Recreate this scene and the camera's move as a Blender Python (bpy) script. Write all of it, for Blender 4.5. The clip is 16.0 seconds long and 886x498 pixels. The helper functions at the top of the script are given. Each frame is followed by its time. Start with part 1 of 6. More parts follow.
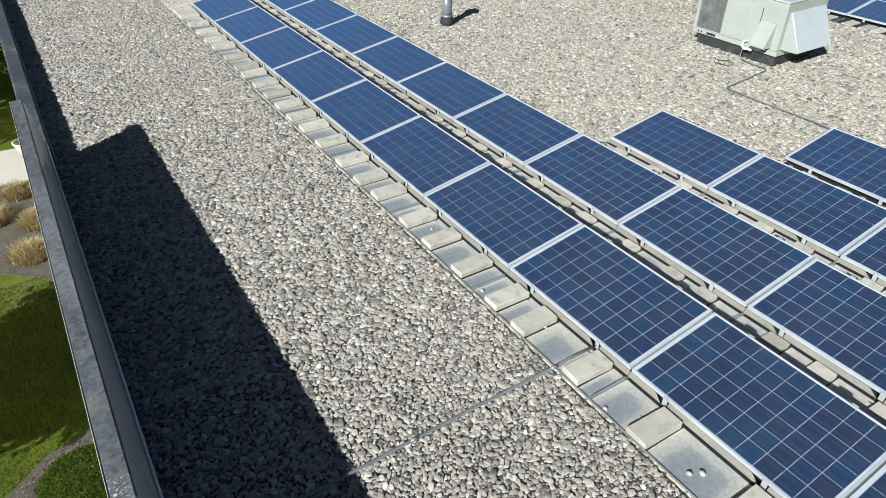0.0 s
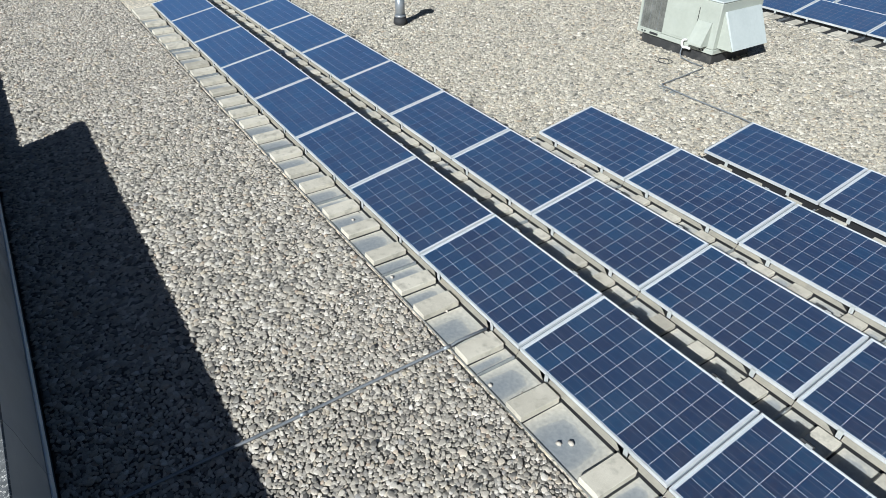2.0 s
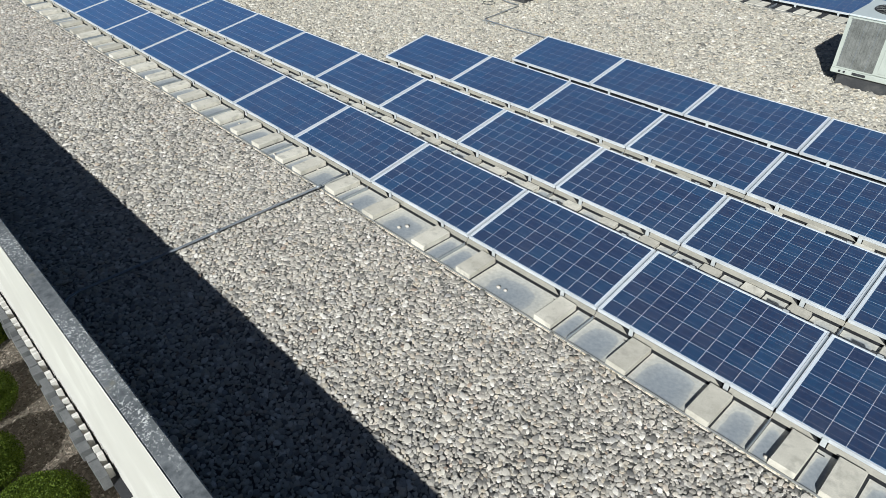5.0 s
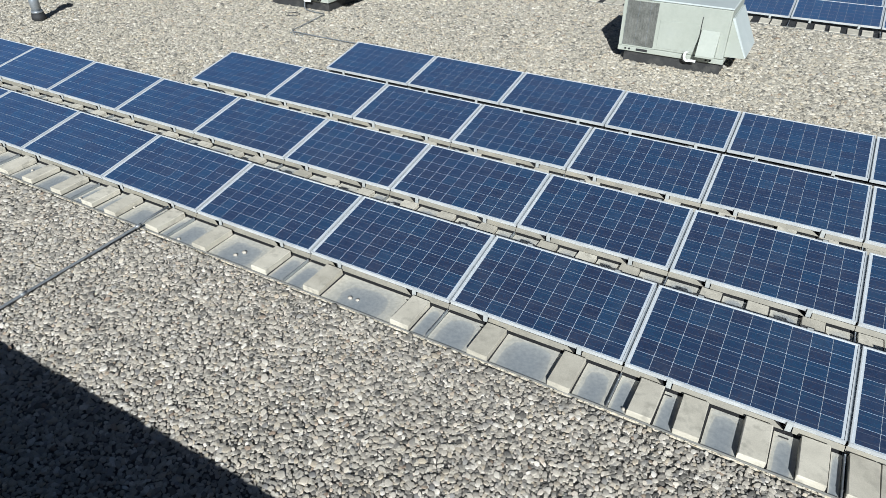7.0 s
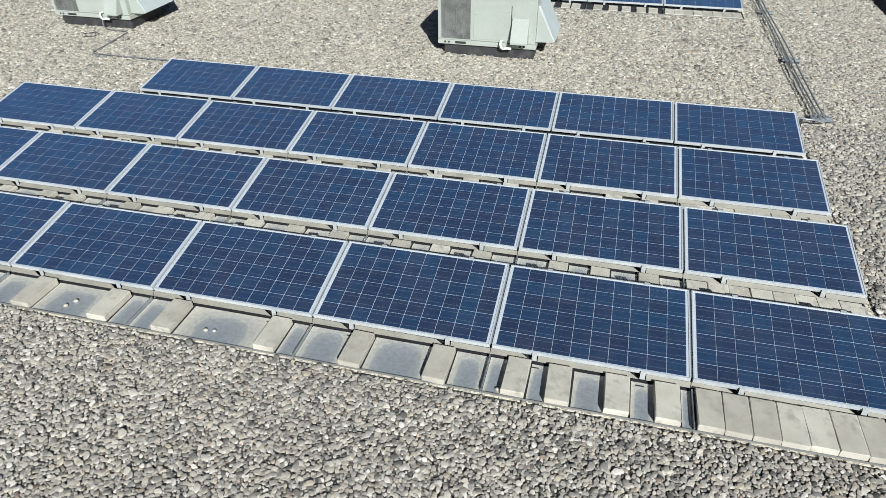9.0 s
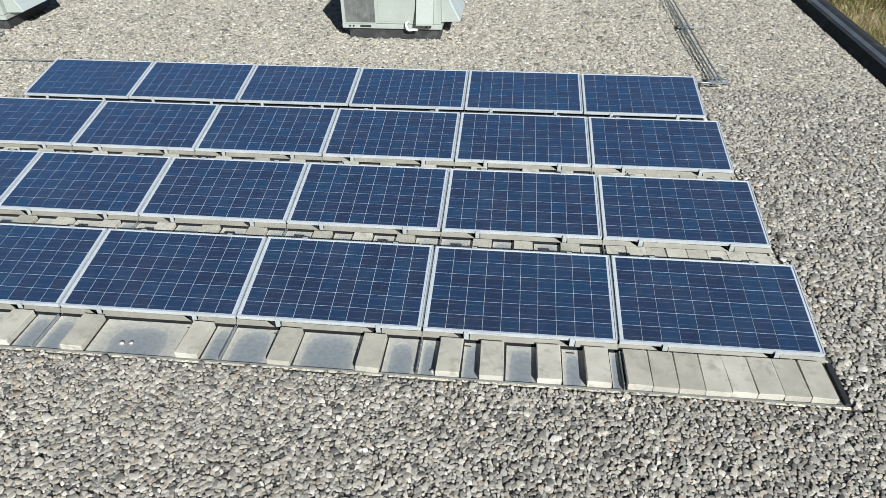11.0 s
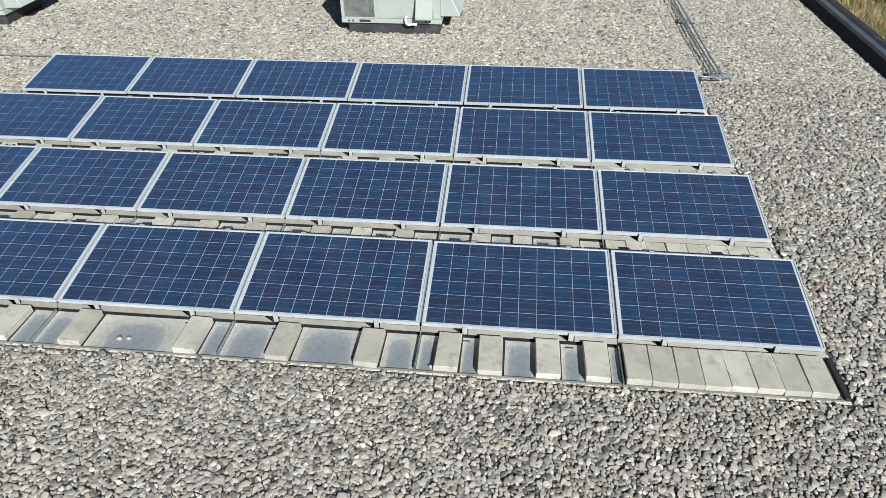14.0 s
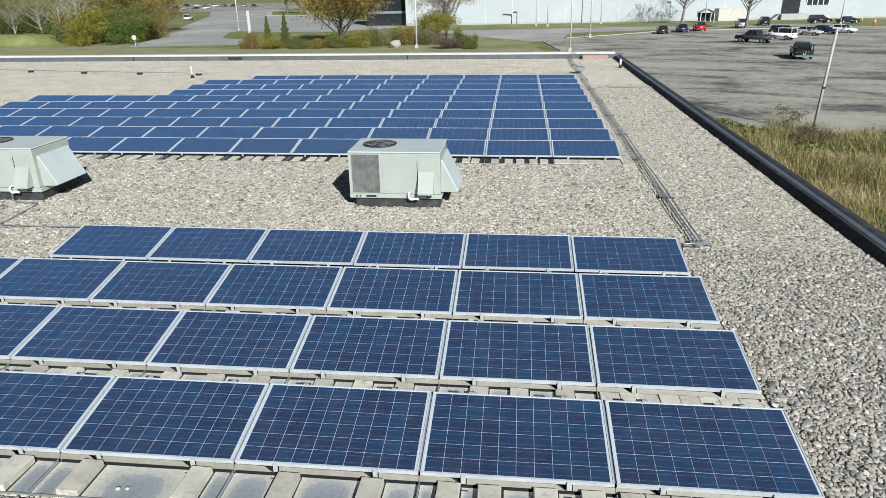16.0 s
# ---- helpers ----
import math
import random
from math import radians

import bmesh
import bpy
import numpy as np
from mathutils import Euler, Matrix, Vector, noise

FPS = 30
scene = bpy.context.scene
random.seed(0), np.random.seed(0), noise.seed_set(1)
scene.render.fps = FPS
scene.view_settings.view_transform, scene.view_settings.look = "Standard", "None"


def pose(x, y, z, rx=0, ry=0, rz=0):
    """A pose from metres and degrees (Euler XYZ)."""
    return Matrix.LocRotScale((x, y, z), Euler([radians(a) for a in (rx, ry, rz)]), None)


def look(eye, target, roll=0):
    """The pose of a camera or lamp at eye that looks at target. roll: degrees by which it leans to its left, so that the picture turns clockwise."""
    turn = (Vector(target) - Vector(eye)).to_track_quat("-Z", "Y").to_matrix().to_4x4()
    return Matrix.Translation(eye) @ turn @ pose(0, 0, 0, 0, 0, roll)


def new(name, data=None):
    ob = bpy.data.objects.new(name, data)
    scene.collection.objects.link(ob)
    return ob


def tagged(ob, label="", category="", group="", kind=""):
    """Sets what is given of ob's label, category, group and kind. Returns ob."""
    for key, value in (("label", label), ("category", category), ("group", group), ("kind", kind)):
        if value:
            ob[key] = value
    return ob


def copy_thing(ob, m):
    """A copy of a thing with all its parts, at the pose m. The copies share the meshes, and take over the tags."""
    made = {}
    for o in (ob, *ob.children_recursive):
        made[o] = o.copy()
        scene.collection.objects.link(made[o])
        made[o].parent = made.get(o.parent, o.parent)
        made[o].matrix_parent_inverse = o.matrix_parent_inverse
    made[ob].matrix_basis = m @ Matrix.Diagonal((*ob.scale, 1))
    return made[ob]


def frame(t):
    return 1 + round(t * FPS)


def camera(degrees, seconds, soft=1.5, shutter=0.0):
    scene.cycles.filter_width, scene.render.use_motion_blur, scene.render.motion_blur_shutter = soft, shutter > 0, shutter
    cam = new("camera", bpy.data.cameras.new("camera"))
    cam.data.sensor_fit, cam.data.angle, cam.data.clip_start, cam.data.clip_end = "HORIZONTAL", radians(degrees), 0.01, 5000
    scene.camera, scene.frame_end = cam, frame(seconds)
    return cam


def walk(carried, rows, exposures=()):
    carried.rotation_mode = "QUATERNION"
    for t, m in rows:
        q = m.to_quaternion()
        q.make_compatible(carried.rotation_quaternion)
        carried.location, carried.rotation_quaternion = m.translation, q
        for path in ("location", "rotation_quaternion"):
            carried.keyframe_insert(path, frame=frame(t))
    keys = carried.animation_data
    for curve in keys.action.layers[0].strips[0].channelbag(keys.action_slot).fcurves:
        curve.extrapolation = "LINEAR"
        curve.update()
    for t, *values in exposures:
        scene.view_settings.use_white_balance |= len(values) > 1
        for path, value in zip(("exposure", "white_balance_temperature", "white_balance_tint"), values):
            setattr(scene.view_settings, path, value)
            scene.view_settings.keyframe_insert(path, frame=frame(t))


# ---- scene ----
cam = camera(68.1, 16.0, soft=0.5)
PATH = [
    (0, (-5.917, -3.419, 4.057), (-7.295, -2.537, 2.905), 0.1),
    (0.5, (-5.861, -3.213, 4.068), (-7.236, -2.331, 2.915), 0.1),
    (1, (-5.813, -2.982, 4.078), (-7.187, -2.096, 2.926), 0.1),
    (1.5, (-5.633, -2.813, 4.104), (-7.005, -1.922, 2.954), 0.1),
    (2, (-5.195, -2.867, 4.113), (-6.565, -1.97, 2.965), 0.2),
    (2.5, (-4.535, -3.144, 4.124), (-5.903, -2.242, 2.978), 0.2),
    (3, (-3.77, -3.515, 4.086), (-5.136, -2.613, 2.937), 0.2),
    (3.5, (-3.022, -3.91, 4.067), (-4.378, -2.999, 2.913), 0.9),
    (4, (-2.667, -4.145, 4.072), (-3.968, -3.156, 2.92), 2.6),
    (4.2, (-2.647, -4.186, 4.1), (-3.924, -3.171, 2.943), 1.9),
    (6.3, (-2.668, -4.246, 4.092), (-3.651, -2.940, 2.941), -0.4),
    (6.5, (-2.666, -4.244, 4.085), (-3.616, -2.912, 2.936), -0.3),
    (7, (-2.668, -4.158, 4.047), (-3.489, -2.74, 2.9), -0.6),
    (7.5, (-2.659, -4.143, 4.055), (-3.315, -2.643, 2.906), -0.5),
    (8, (-2.65, -4.123, 4.05), (-3.176, -2.574, 2.9), -0.5),
    (8.5, (-2.659, -4.136, 4.057), (-3.104, -2.562, 2.907), -0.5),
    (9, (-2.686, -4.138, 4.067), (-3.097, -2.555, 2.916), -0.5),
    (9.5, (-2.687, -4.126, 4.059), (-3.074, -2.537, 2.908), -0.6),
    (11.8, (-2.640, -4.084, 4.000), (-2.764, -2.506, 2.776), -0.9),
    (12, (-2.628, -4.08, 3.99), (-2.771, -2.514, 2.755), -1.0),
    (12.5, (-2.621, -4.105, 3.969), (-2.786, -2.613, 2.647), -1.1),
    (13, (-2.631, -4.09, 3.973), (-2.805, -2.647, 2.598), -1.1),
    (13.5, (-2.652, -4.09, 4.008), (-2.833, -2.585, 2.704), -1.0),
    (14, (-2.653, -4.084, 3.999), (-2.84, -2.494, 2.8), -1.0),
    (14.5, (-2.637, -4.083, 3.999), (-2.833, -2.414, 2.915), -1.0),
    (15, (-2.626, -4.084, 3.997), (-2.828, -2.349, 3.024), -1.0),
    (15.5, (-2.61, -4.215, 3.99), (-2.818, -2.417, 3.141), -0.9),
    (16, (-2.577, -4.503, 3.998), (-2.79, -2.657, 3.259), -1.0),
]
walk(cam, [(t, look(eye, target, roll)) for t, eye, target, roll in PATH], exposures=[(0, 0.56, 5720, 7), (4, 0.56, 5720, 7), (6.5, 0.51, 5740, 7), (8.5, 0.44, 5750, 7), (13, 0.48, 5740, 7), (14, 0.45, 5740, 7), (16, 0.48, 5740, 7)])
# ---------------------------------------------------------------- light
SUN = Vector((0.389, -0.760, 0.520)).normalized()
world = bpy.data.worlds.new("sky")
scene.world = world
world.use_nodes = True
wt = world.node_tree
sky = wt.nodes.new("ShaderNodeTexSky")
sky.sky_type, sky.sun_disc = "NISHITA", False
sky.sun_elevation, sky.sun_rotation = math.asin(SUN.z), math.atan2(SUN.x, SUN.y)
sky.air_density, sky.dust_density, sky.ozone_density = 0.75, 0.8, 1.3
wt.links.new(sky.outputs[0], wt.nodes["Background"].inputs[0])
wt.nodes["Background"].inputs[1].default_value = 0.024
sun = new("sun", bpy.data.lights.new("sun", "SUN"))
sun.data.energy, sun.data.angle, sun.data.color = 5.0, radians(0.55), (1.0, 0.965, 0.89)
sun.matrix_world = look(SUN * 60, (0, 0, 0))

# ---------------------------------------------------------------- levels
GROUND = -5.4                      # lawn and car park
SPREAD = 1.205                     # the plan of the grounds below is drawn at 1 : 1.205 round this spot
MID_X, MID_Y = -2.8, -4.1
Y_S, Y_N, X_E, X_W = -3.6, 36.3, 3.06, -46.0   # inner faces of the roof edges
PITCH, ROW, LOW = 1.67, 1.51, 0.11
TILT_P = 10.0


# ---------------------------------------------------------------- materials
def ramp(nt, fac, stops):
    r = nt.nodes.new("ShaderNodeValToRGB")
    while len(r.color_ramp.elements) < len(stops):
        r.color_ramp.elements.new(0.5)
    for e, (p, c) in zip(r.color_ramp.elements, stops):
        e.position, e.color = p, (*c, 1.0)
    nt.links.new(fac, r.inputs[0])
    return r.outputs[0]


def mixc(nt, fac, a, b, mode="MIX"):
    m = nt.nodes.new("ShaderNodeMix")
    m.data_type, m.blend_type = "RGBA", mode
    for sock, v in ((m.inputs[0], fac), (m.inputs[6], a), (m.inputs[7], b)):
        if isinstance(v, (int, float)):
            sock.default_value = v
        elif isinstance(v, tuple):
            sock.default_value = (*v, 1.0)
        else:
            nt.links.new(v, sock)
    return m.outputs[2]


def calc(nt, op, a, b=0.0, c=0.0):
    m = nt.nodes.new("ShaderNodeMath")
    m.operation = op
    for sock, v in zip(m.inputs, (a, b, c)):
        if isinstance(v, (int, float)):
            sock.default_value = v
        else:
            nt.links.new(v, sock)
    return m.outputs[0]


def fractal(nt, vec, scale, detail=4.0, rough=0.55, warp=0.0):
    n = nt.nodes.new("ShaderNodeTexNoise")
    n.inputs["Scale"].default_value, n.inputs["Detail"].default_value, n.inputs["Roughness"].default_value = scale, detail, rough
    n.inputs["Distortion"].default_value = warp
    nt.links.new(vec, n.inputs["Vector"])
    return n.outputs[0]


def start(name, rough=0.6, metal=0.0):
    m = bpy.data.materials.new(name)
    m.use_nodes = True
    nt = m.node_tree
    b = nt.nodes["Principled BSDF"]
    b.inputs["Roughness"].default_value, b.inputs["Metallic"].default_value = rough, metal
    geo = nt.nodes.new("ShaderNodeNewGeometry")
    return m, nt, b, geo


def relief(nt, b, height, strength, distance):
    bp = nt.nodes.new("ShaderNodeBump")
    bp.inputs["Strength"].default_value, bp.inputs["Distance"].default_value = strength, distance
    nt.links.new(height, bp.inputs["Height"])
    nt.links.new(bp.outputs[0], b.inputs["Normal"])


def surface(name, dark, light, scale, rough=0.6, metal=0.0, fine=8.0, bump=0.3, depth=0.004, spread=0.0, stain=None, stain_scale=1.0, rvar=0.12):
    """A worn surface: broad blotches, fine grain, relief; spread: how far single pieces differ."""
    m, nt, b, geo = start(name, rough, metal)
    pos = geo.outputs["Position"]
    big, small = fractal(nt, pos, scale), fractal(nt, pos, scale * fine, 5.0, 0.65)
    f = calc(nt, "ADD", calc(nt, "MULTIPLY", big, 0.6), calc(nt, "MULTIPLY", small, 0.4))
    if spread:
        oi = nt.nodes.new("ShaderNodeObjectInfo")
        f = calc(nt, "ADD", f, calc(nt, "MULTIPLY", calc(nt, "SUBTRACT", oi.outputs["Random"], 0.5), spread))
    col = ramp(nt, f, [(0.3, dark), (0.7, light)])
    if stain:
        s = ramp(nt, fractal(nt, pos, stain_scale, 6.0, 0.6), [(0.52, (0, 0, 0)), (0.68, (1, 1, 1))])
        col = mixc(nt, calc(nt, "MULTIPLY", s, 0.8), col, stain)
    nt.links.new(col, b.inputs["Base Color"])
    nt.links.new(calc(nt, "ADD", calc(nt, "MULTIPLY", small, rvar * 2), rough - rvar), b.inputs["Roughness"])
    if bump:
        relief(nt, b, small, bump, depth)
    return m


def islands(name, stops, rough=0.7, bump_scale=0.0, bump=0.3, depth=0.003, sheen=0.0, transl=0.0):
    """For loose pieces in one mesh: each island takes its own colour."""
    m, nt, b, geo = start(name, rough)
    r = geo.outputs["Random Per Island"]
    col = ramp(nt, r, stops)
    if bump_scale:
        n = fractal(nt, geo.outputs["Position"], bump_scale, 3.0)
        col = mixc(nt, 0.55, col, ramp(nt, n, [(0.3, (0.45, 0.44, 0.42)), (0.7, (1.0, 1.0, 1.0))]), "MULTIPLY")
        relief(nt, b, n, bump, depth)
    nt.links.new(col, b.inputs["Base Color"])
    if transl:
        b.inputs["Specular IOR Level"].default_value = 0.15
        t = nt.nodes.new("ShaderNodeBsdfTranslucent")
        nt.links.new(col, t.inputs[0])
        mx = nt.nodes.new("ShaderNodeMixShader")
        mx.inputs[0].default_value = transl
        nt.links.new(b.outputs[0], mx.inputs[1])
        nt.links.new(t.outputs[0], mx.inputs[2])
        nt.links.new(mx.outputs[0], nt.nodes["Material Output"].inputs[0])
    return m


PEBBLES = [(0.0, (0.17, 0.165, 0.155)), (0.08, (0.29, 0.28, 0.26)), (0.35, (0.41, 0.395, 0.365)), (0.62, (0.50, 0.48, 0.44)),
           (0.8, (0.49, 0.44, 0.36)), (0.86, (0.40, 0.39, 0.38)), (0.93, (0.55, 0.53, 0.49)), (0.985, (0.60, 0.58, 0.54)), (1.0, (0.42, 0.30, 0.22))]
STONES = [(0.0, (0.13, 0.120, 0.106)), (0.05, (0.22, 0.206, 0.182)), (0.18, (0.36, 0.328, 0.278)), (0.42, (0.475, 0.430, 0.362)), (0.62, (0.56, 0.508, 0.428)),
          (0.72, (0.53, 0.452, 0.342)), (0.79, (0.31, 0.295, 0.275)), (0.86, (0.62, 0.566, 0.484)), (0.95, (0.74, 0.69, 0.61)), (0.990, (0.50, 0.400, 0.300)), (1.0, (0.27, 0.200, 0.150))]
M_PEBBLE = islands("river_pebble", STONES, 0.6, 120.0, 0.3, 0.002)
# same stones, with the brightness of front lighting put into their colours
M_PEBBLE_FRONTLIT = islands("frontlit_pebble", [(p, (r * 1.10, g * 1.10, b * 1.065)) for p, (r, g, b) in STONES], 0.65, 120.0, 0.3, 0.002)
# dark base colour standing in for the shade between the near pebbles
M_PEBBLE_SHADE = surface("pebble_gap_shade", (0.06, 0.056, 0.05), (0.12, 0.113, 0.10), 3.0, 0.9, fine=25.0, bump=0.8, depth=0.006)


def gravel_bed():
    """Gravel seen from farther off: stones of two sizes run together, with the shade of chinks painted in."""
    m, nt, b, geo = start("gravel_bed", 0.75)
    pos = geo.outputs["Position"]
    flat = nt.nodes.new("ShaderNodeVectorMath")
    flat.operation = "MULTIPLY"
    flat.inputs[1].default_value = (1, 1, 0)
    nt.links.new(pos, flat.inputs[0])
    shift = nt.nodes.new("ShaderNodeVectorMath")
    shift.operation = "ADD"
    wob = nt.nodes.new("ShaderNodeTexNoise")
    wob.inputs["Scale"].default_value, wob.inputs["Detail"].default_value = 22.0, 3.0
    nt.links.new(flat.outputs[0], wob.inputs["Vector"])
    small = nt.nodes.new("ShaderNodeVectorMath")
    small.operation = "SCALE"
    small.inputs["Scale"].default_value = 0.035
    nt.links.new(wob.outputs["Color"], small.inputs[0])
    nt.links.new(flat.outputs[0], shift.inputs[0])
    nt.links.new(small.outputs[0], shift.inputs[1])
    tone = []
    for scale in (21.0, 33.0):
        v = nt.nodes.new("ShaderNodeTexVoronoi")
        v.inputs["Scale"].default_value = scale
        nt.links.new(shift.outputs[0], v.inputs["Vector"])
        sep = nt.nodes.new("ShaderNodeSeparateColor")
        nt.links.new(v.outputs["Color"], sep.inputs[0])
        tone.append((sep.outputs[0], v.outputs["Distance"]))
    pick = ramp(nt, fractal(nt, flat.outputs[0], 9.0, 3.0), [(0.45, (0, 0, 0)), (0.55, (1, 1, 1))])
    col = mixc(nt, pick, ramp(nt, tone[0][0], PEBBLES), ramp(nt, tone[1][0], PEBBLES))
    # noise-shaped dark specks, painted as the shade between stones
    chink_shade = ramp(nt, fractal(nt, flat.outputs[0], 24.0, 4.0, 0.7, 0.6), [(0.38, (0.10, 0.095, 0.085)), (0.445, (0.7, 0.69, 0.67)), (0.5, (1, 1, 1))])
    col = mixc(nt, 1.0, col, chink_shade, "MULTIPLY")
    patch = ramp(nt, fractal(nt, pos, 0.8, 6.0, 0.65), [(0.38, (0.80, 0.79, 0.78)), (0.62, (1.0, 0.985, 0.95))])
    col = mixc(nt, 1.0, col, patch, "MULTIPLY")
    col = mixc(nt, 1.0, col, (1.79, 1.70, 1.525), "MULTIPLY")
    nt.links.new(col, b.inputs["Base Color"])
    h = mixc(nt, 0.5, mixc(nt, pick, tone[0][1], tone[1][1]), fractal(nt, flat.outputs[0], 34.0, 4.0, 0.7))
    relief(nt, b, calc(nt, "SUBTRACT", 1.0, h), 0.6, 0.022)
    return m


M_BED = gravel_bed()


def cell_material():
    m, nt, b, geo = start("silicon_cell", 0.28)
    uv = nt.nodes.new("ShaderNodeUVMap")
    sep = nt.nodes.new("ShaderNodeSeparateXYZ")
    nt.links.new(uv.outputs[0], sep.inputs[0])
    oi = nt.nodes.new("ShaderNodeObjectInfo")
    r = calc(nt, "FRACT", calc(nt, "ADD", calc(nt, "MULTIPLY", oi.outputs["Random"], 7.13), geo.outputs["Random Per Island"]))
    v = nt.nodes.new("ShaderNodeTexVoronoi")
    v.inputs["Scale"].default_value = 55.0
    nt.links.new(geo.outputs["Position"], v.inputs["Vector"])
    g = nt.nodes.new("ShaderNodeSeparateColor")
    nt.links.new(v.outputs["Color"], g.inputs[0])
    f = calc(nt, "ADD", calc(nt, "MULTIPLY", r, 0.62), calc(nt, "MULTIPLY", g.outputs[1], 0.38))
    col = ramp(nt, f, [(0.08, (0.020, 0.025, 0.050)), (0.25, (0.036, 0.036, 0.062)), (0.36, (0.025, 0.035, 0.070)), (0.6, (0.026, 0.042, 0.086)), (0.78, (0.022, 0.050, 0.096)), (0.95, (0.024, 0.058, 0.124))])
    # two tinned ribbons along each cell
    t = calc(nt, "ABSOLUTE", calc(nt, "SUBTRACT", calc(nt, "FRACT", calc(nt, "MULTIPLY", sep.outputs[1], 2.0)), 0.5))
    bar = calc(nt, "LESS_THAN", t, 0.016)
    col = mixc(nt, calc(nt, "MULTIPLY", bar, 0.40), col, (0.42, 0.44, 0.47))
    dust = ramp(nt, fractal(nt, geo.outputs["Position"], 3.0, 6.0, 0.7), [(0.45, (0, 0, 0)), (0.8, (1, 1, 1))])
    col = mixc(nt, calc(nt, "MULTIPLY", dust, 0.06), col, (0.5, 0.48, 0.44))
    nt.links.new(col, b.inputs["Base Color"])
    b.inputs["Coat Weight"].default_value, b.inputs["Coat Roughness"].default_value = 1.0, 0.03
    b.inputs["Specular IOR Level"].default_value = 1.0
    b.inputs["Sheen Weight"].default_value, b.inputs["Sheen Roughness"].default_value = 0.77, 0.42
    b.inputs["Sheen Tint"].default_value = (0.21, 0.455, 0.98, 1.0)
    b.inputs["Specular Tint"].default_value = (0.34, 0.66, 1.0, 1.0)
    b.inputs["IOR"].default_value = 2.5
    return m


M_CELL = cell_material()
M_SHEET = surface("white_backsheet", (0.42, 0.45, 0.48), (0.53, 0.555, 0.58), 2.0, 0.4, bump=0.0)
M_FRAME = surface("anodised_frame", (0.54, 0.56, 0.57), (0.68, 0.69, 0.69), 3.0, 0.42, 0.3, bump=0.1, depth=0.001)
M_CLAMP = surface("clamp_plate", (0.40, 0.41, 0.40), (0.52, 0.53, 0.51), 5.0, 0.45, 0.2, bump=0.1, depth=0.001)
M_BLOCK = surface("concrete_block", (0.385, 0.352, 0.284), (0.61, 0.563, 0.464), 5.0, 0.9, fine=22.0, bump=0.5, depth=0.003, spread=0.3, stain=(0.33, 0.305, 0.25), stain_scale=9.0)
M_GALV = surface("galvanised_steel", (0.34, 0.37, 0.40), (0.50, 0.53, 0.55), 6.0, 0.38, 0.75, bump=0.15, depth=0.001, stain=(0.36, 0.33, 0.27), stain_scale=3.0)
M_PLATE = surface("dusty_steel_plate", (0.175, 0.161, 0.13), (0.275, 0.254, 0.205), 5.0, 0.65, 0.1, bump=0.15, depth=0.001, stain=(0.27, 0.24, 0.18), stain_scale=6.0)
# rubber, and also the black that stands for shade in gaps
M_BLACK = surface("black_rubber_and_gap_shade", (0.012, 0.012, 0.013), (0.03, 0.03, 0.032), 12.0, 0.75, bump=0.3, depth=0.002)
M_MEMBRANE = surface("grey_coping_membrane", (0.045, 0.052, 0.06), (0.085, 0.094, 0.105), 1.6, 0.62, fine=14.0, bump=0.35, depth=0.004, stain=(0.20, 0.19, 0.155), stain_scale=2.2)
M_INNER = surface("grey_wall_membrane", (0.06, 0.066, 0.072), (0.12, 0.126, 0.132), 2.0, 0.6, fine=10.0, bump=0.3, depth=0.004)
M_DARKEDGE = surface("black_roof_membrane", (0.012, 0.013, 0.015), (0.034, 0.037, 0.040), 2.0, 0.78, fine=14.0, bump=0.4, depth=0.005, stain=(0.075, 0.075, 0.07), stain_scale=3.0)
M_FLASH = surface("grey_flashing", (0.30, 0.315, 0.325), (0.44, 0.455, 0.46), 1.4, 0.35, fine=9.0, bump=0.2, depth=0.003, stain=(0.22, 0.23, 0.235), stain_scale=2.0)
M_DRIP = surface("pale_drip_metal", (0.64, 0.69, 0.74), (0.76, 0.80, 0.84), 3.0, 0.35, 0.2, bump=0.1, depth=0.001)
M_EDGE = surface("grey_edge_metal", (0.15, 0.175, 0.20), (0.27, 0.30, 0.33), 3.0, 0.45, 0.4, bump=0.2, depth=0.002)
M_WHITEWALL = surface("white_painted_metal", (0.475, 0.448, 0.40), (0.545, 0.517, 0.465), 1.2, 0.55, bump=0.12, depth=0.002, stain=(0.60, 0.572, 0.515), stain_scale=1.4)
M_UNIT = surface("pale_green_paint", (0.33, 0.348, 0.30), (0.40, 0.418, 0.365), 2.5, 0.45, bump=0.08, depth=0.001, stain=(0.36, 0.38, 0.34), stain_scale=2.4)
M_UNITTOP = surface("faded_paint", (0.42, 0.455, 0.44), (0.50, 0.535, 0.52), 2.5, 0.5, bump=0.08, depth=0.001)
M_CURB = surface("curb_membrane", (0.015, 0.015, 0.016), (0.04, 0.04, 0.04), 6.0, 0.7, bump=0.4, depth=0.004, stain=(0.07, 0.068, 0.062), stain_scale=5.0)
M_FIN = surface("coil_fins", (0.09, 0.092, 0.082), (0.26, 0.262, 0.24), 6.0, 0.5, 0.3, bump=0.2, depth=0.001)
M_PVC = surface("white_pipe", (0.70, 0.70, 0.68), (0.82, 0.82, 0.80), 8.0, 0.4, bump=0.0)
M_CABLE = surface("dark_cable", (0.03, 0.032, 0.035), (0.07, 0.07, 0.075), 20.0, 0.5, bump=0.0)
M_CONDUIT = surface("grey_conduit", (0.20, 0.215, 0.23), (0.34, 0.36, 0.38), 8.0, 0.35, 0.45, bump=0.0)


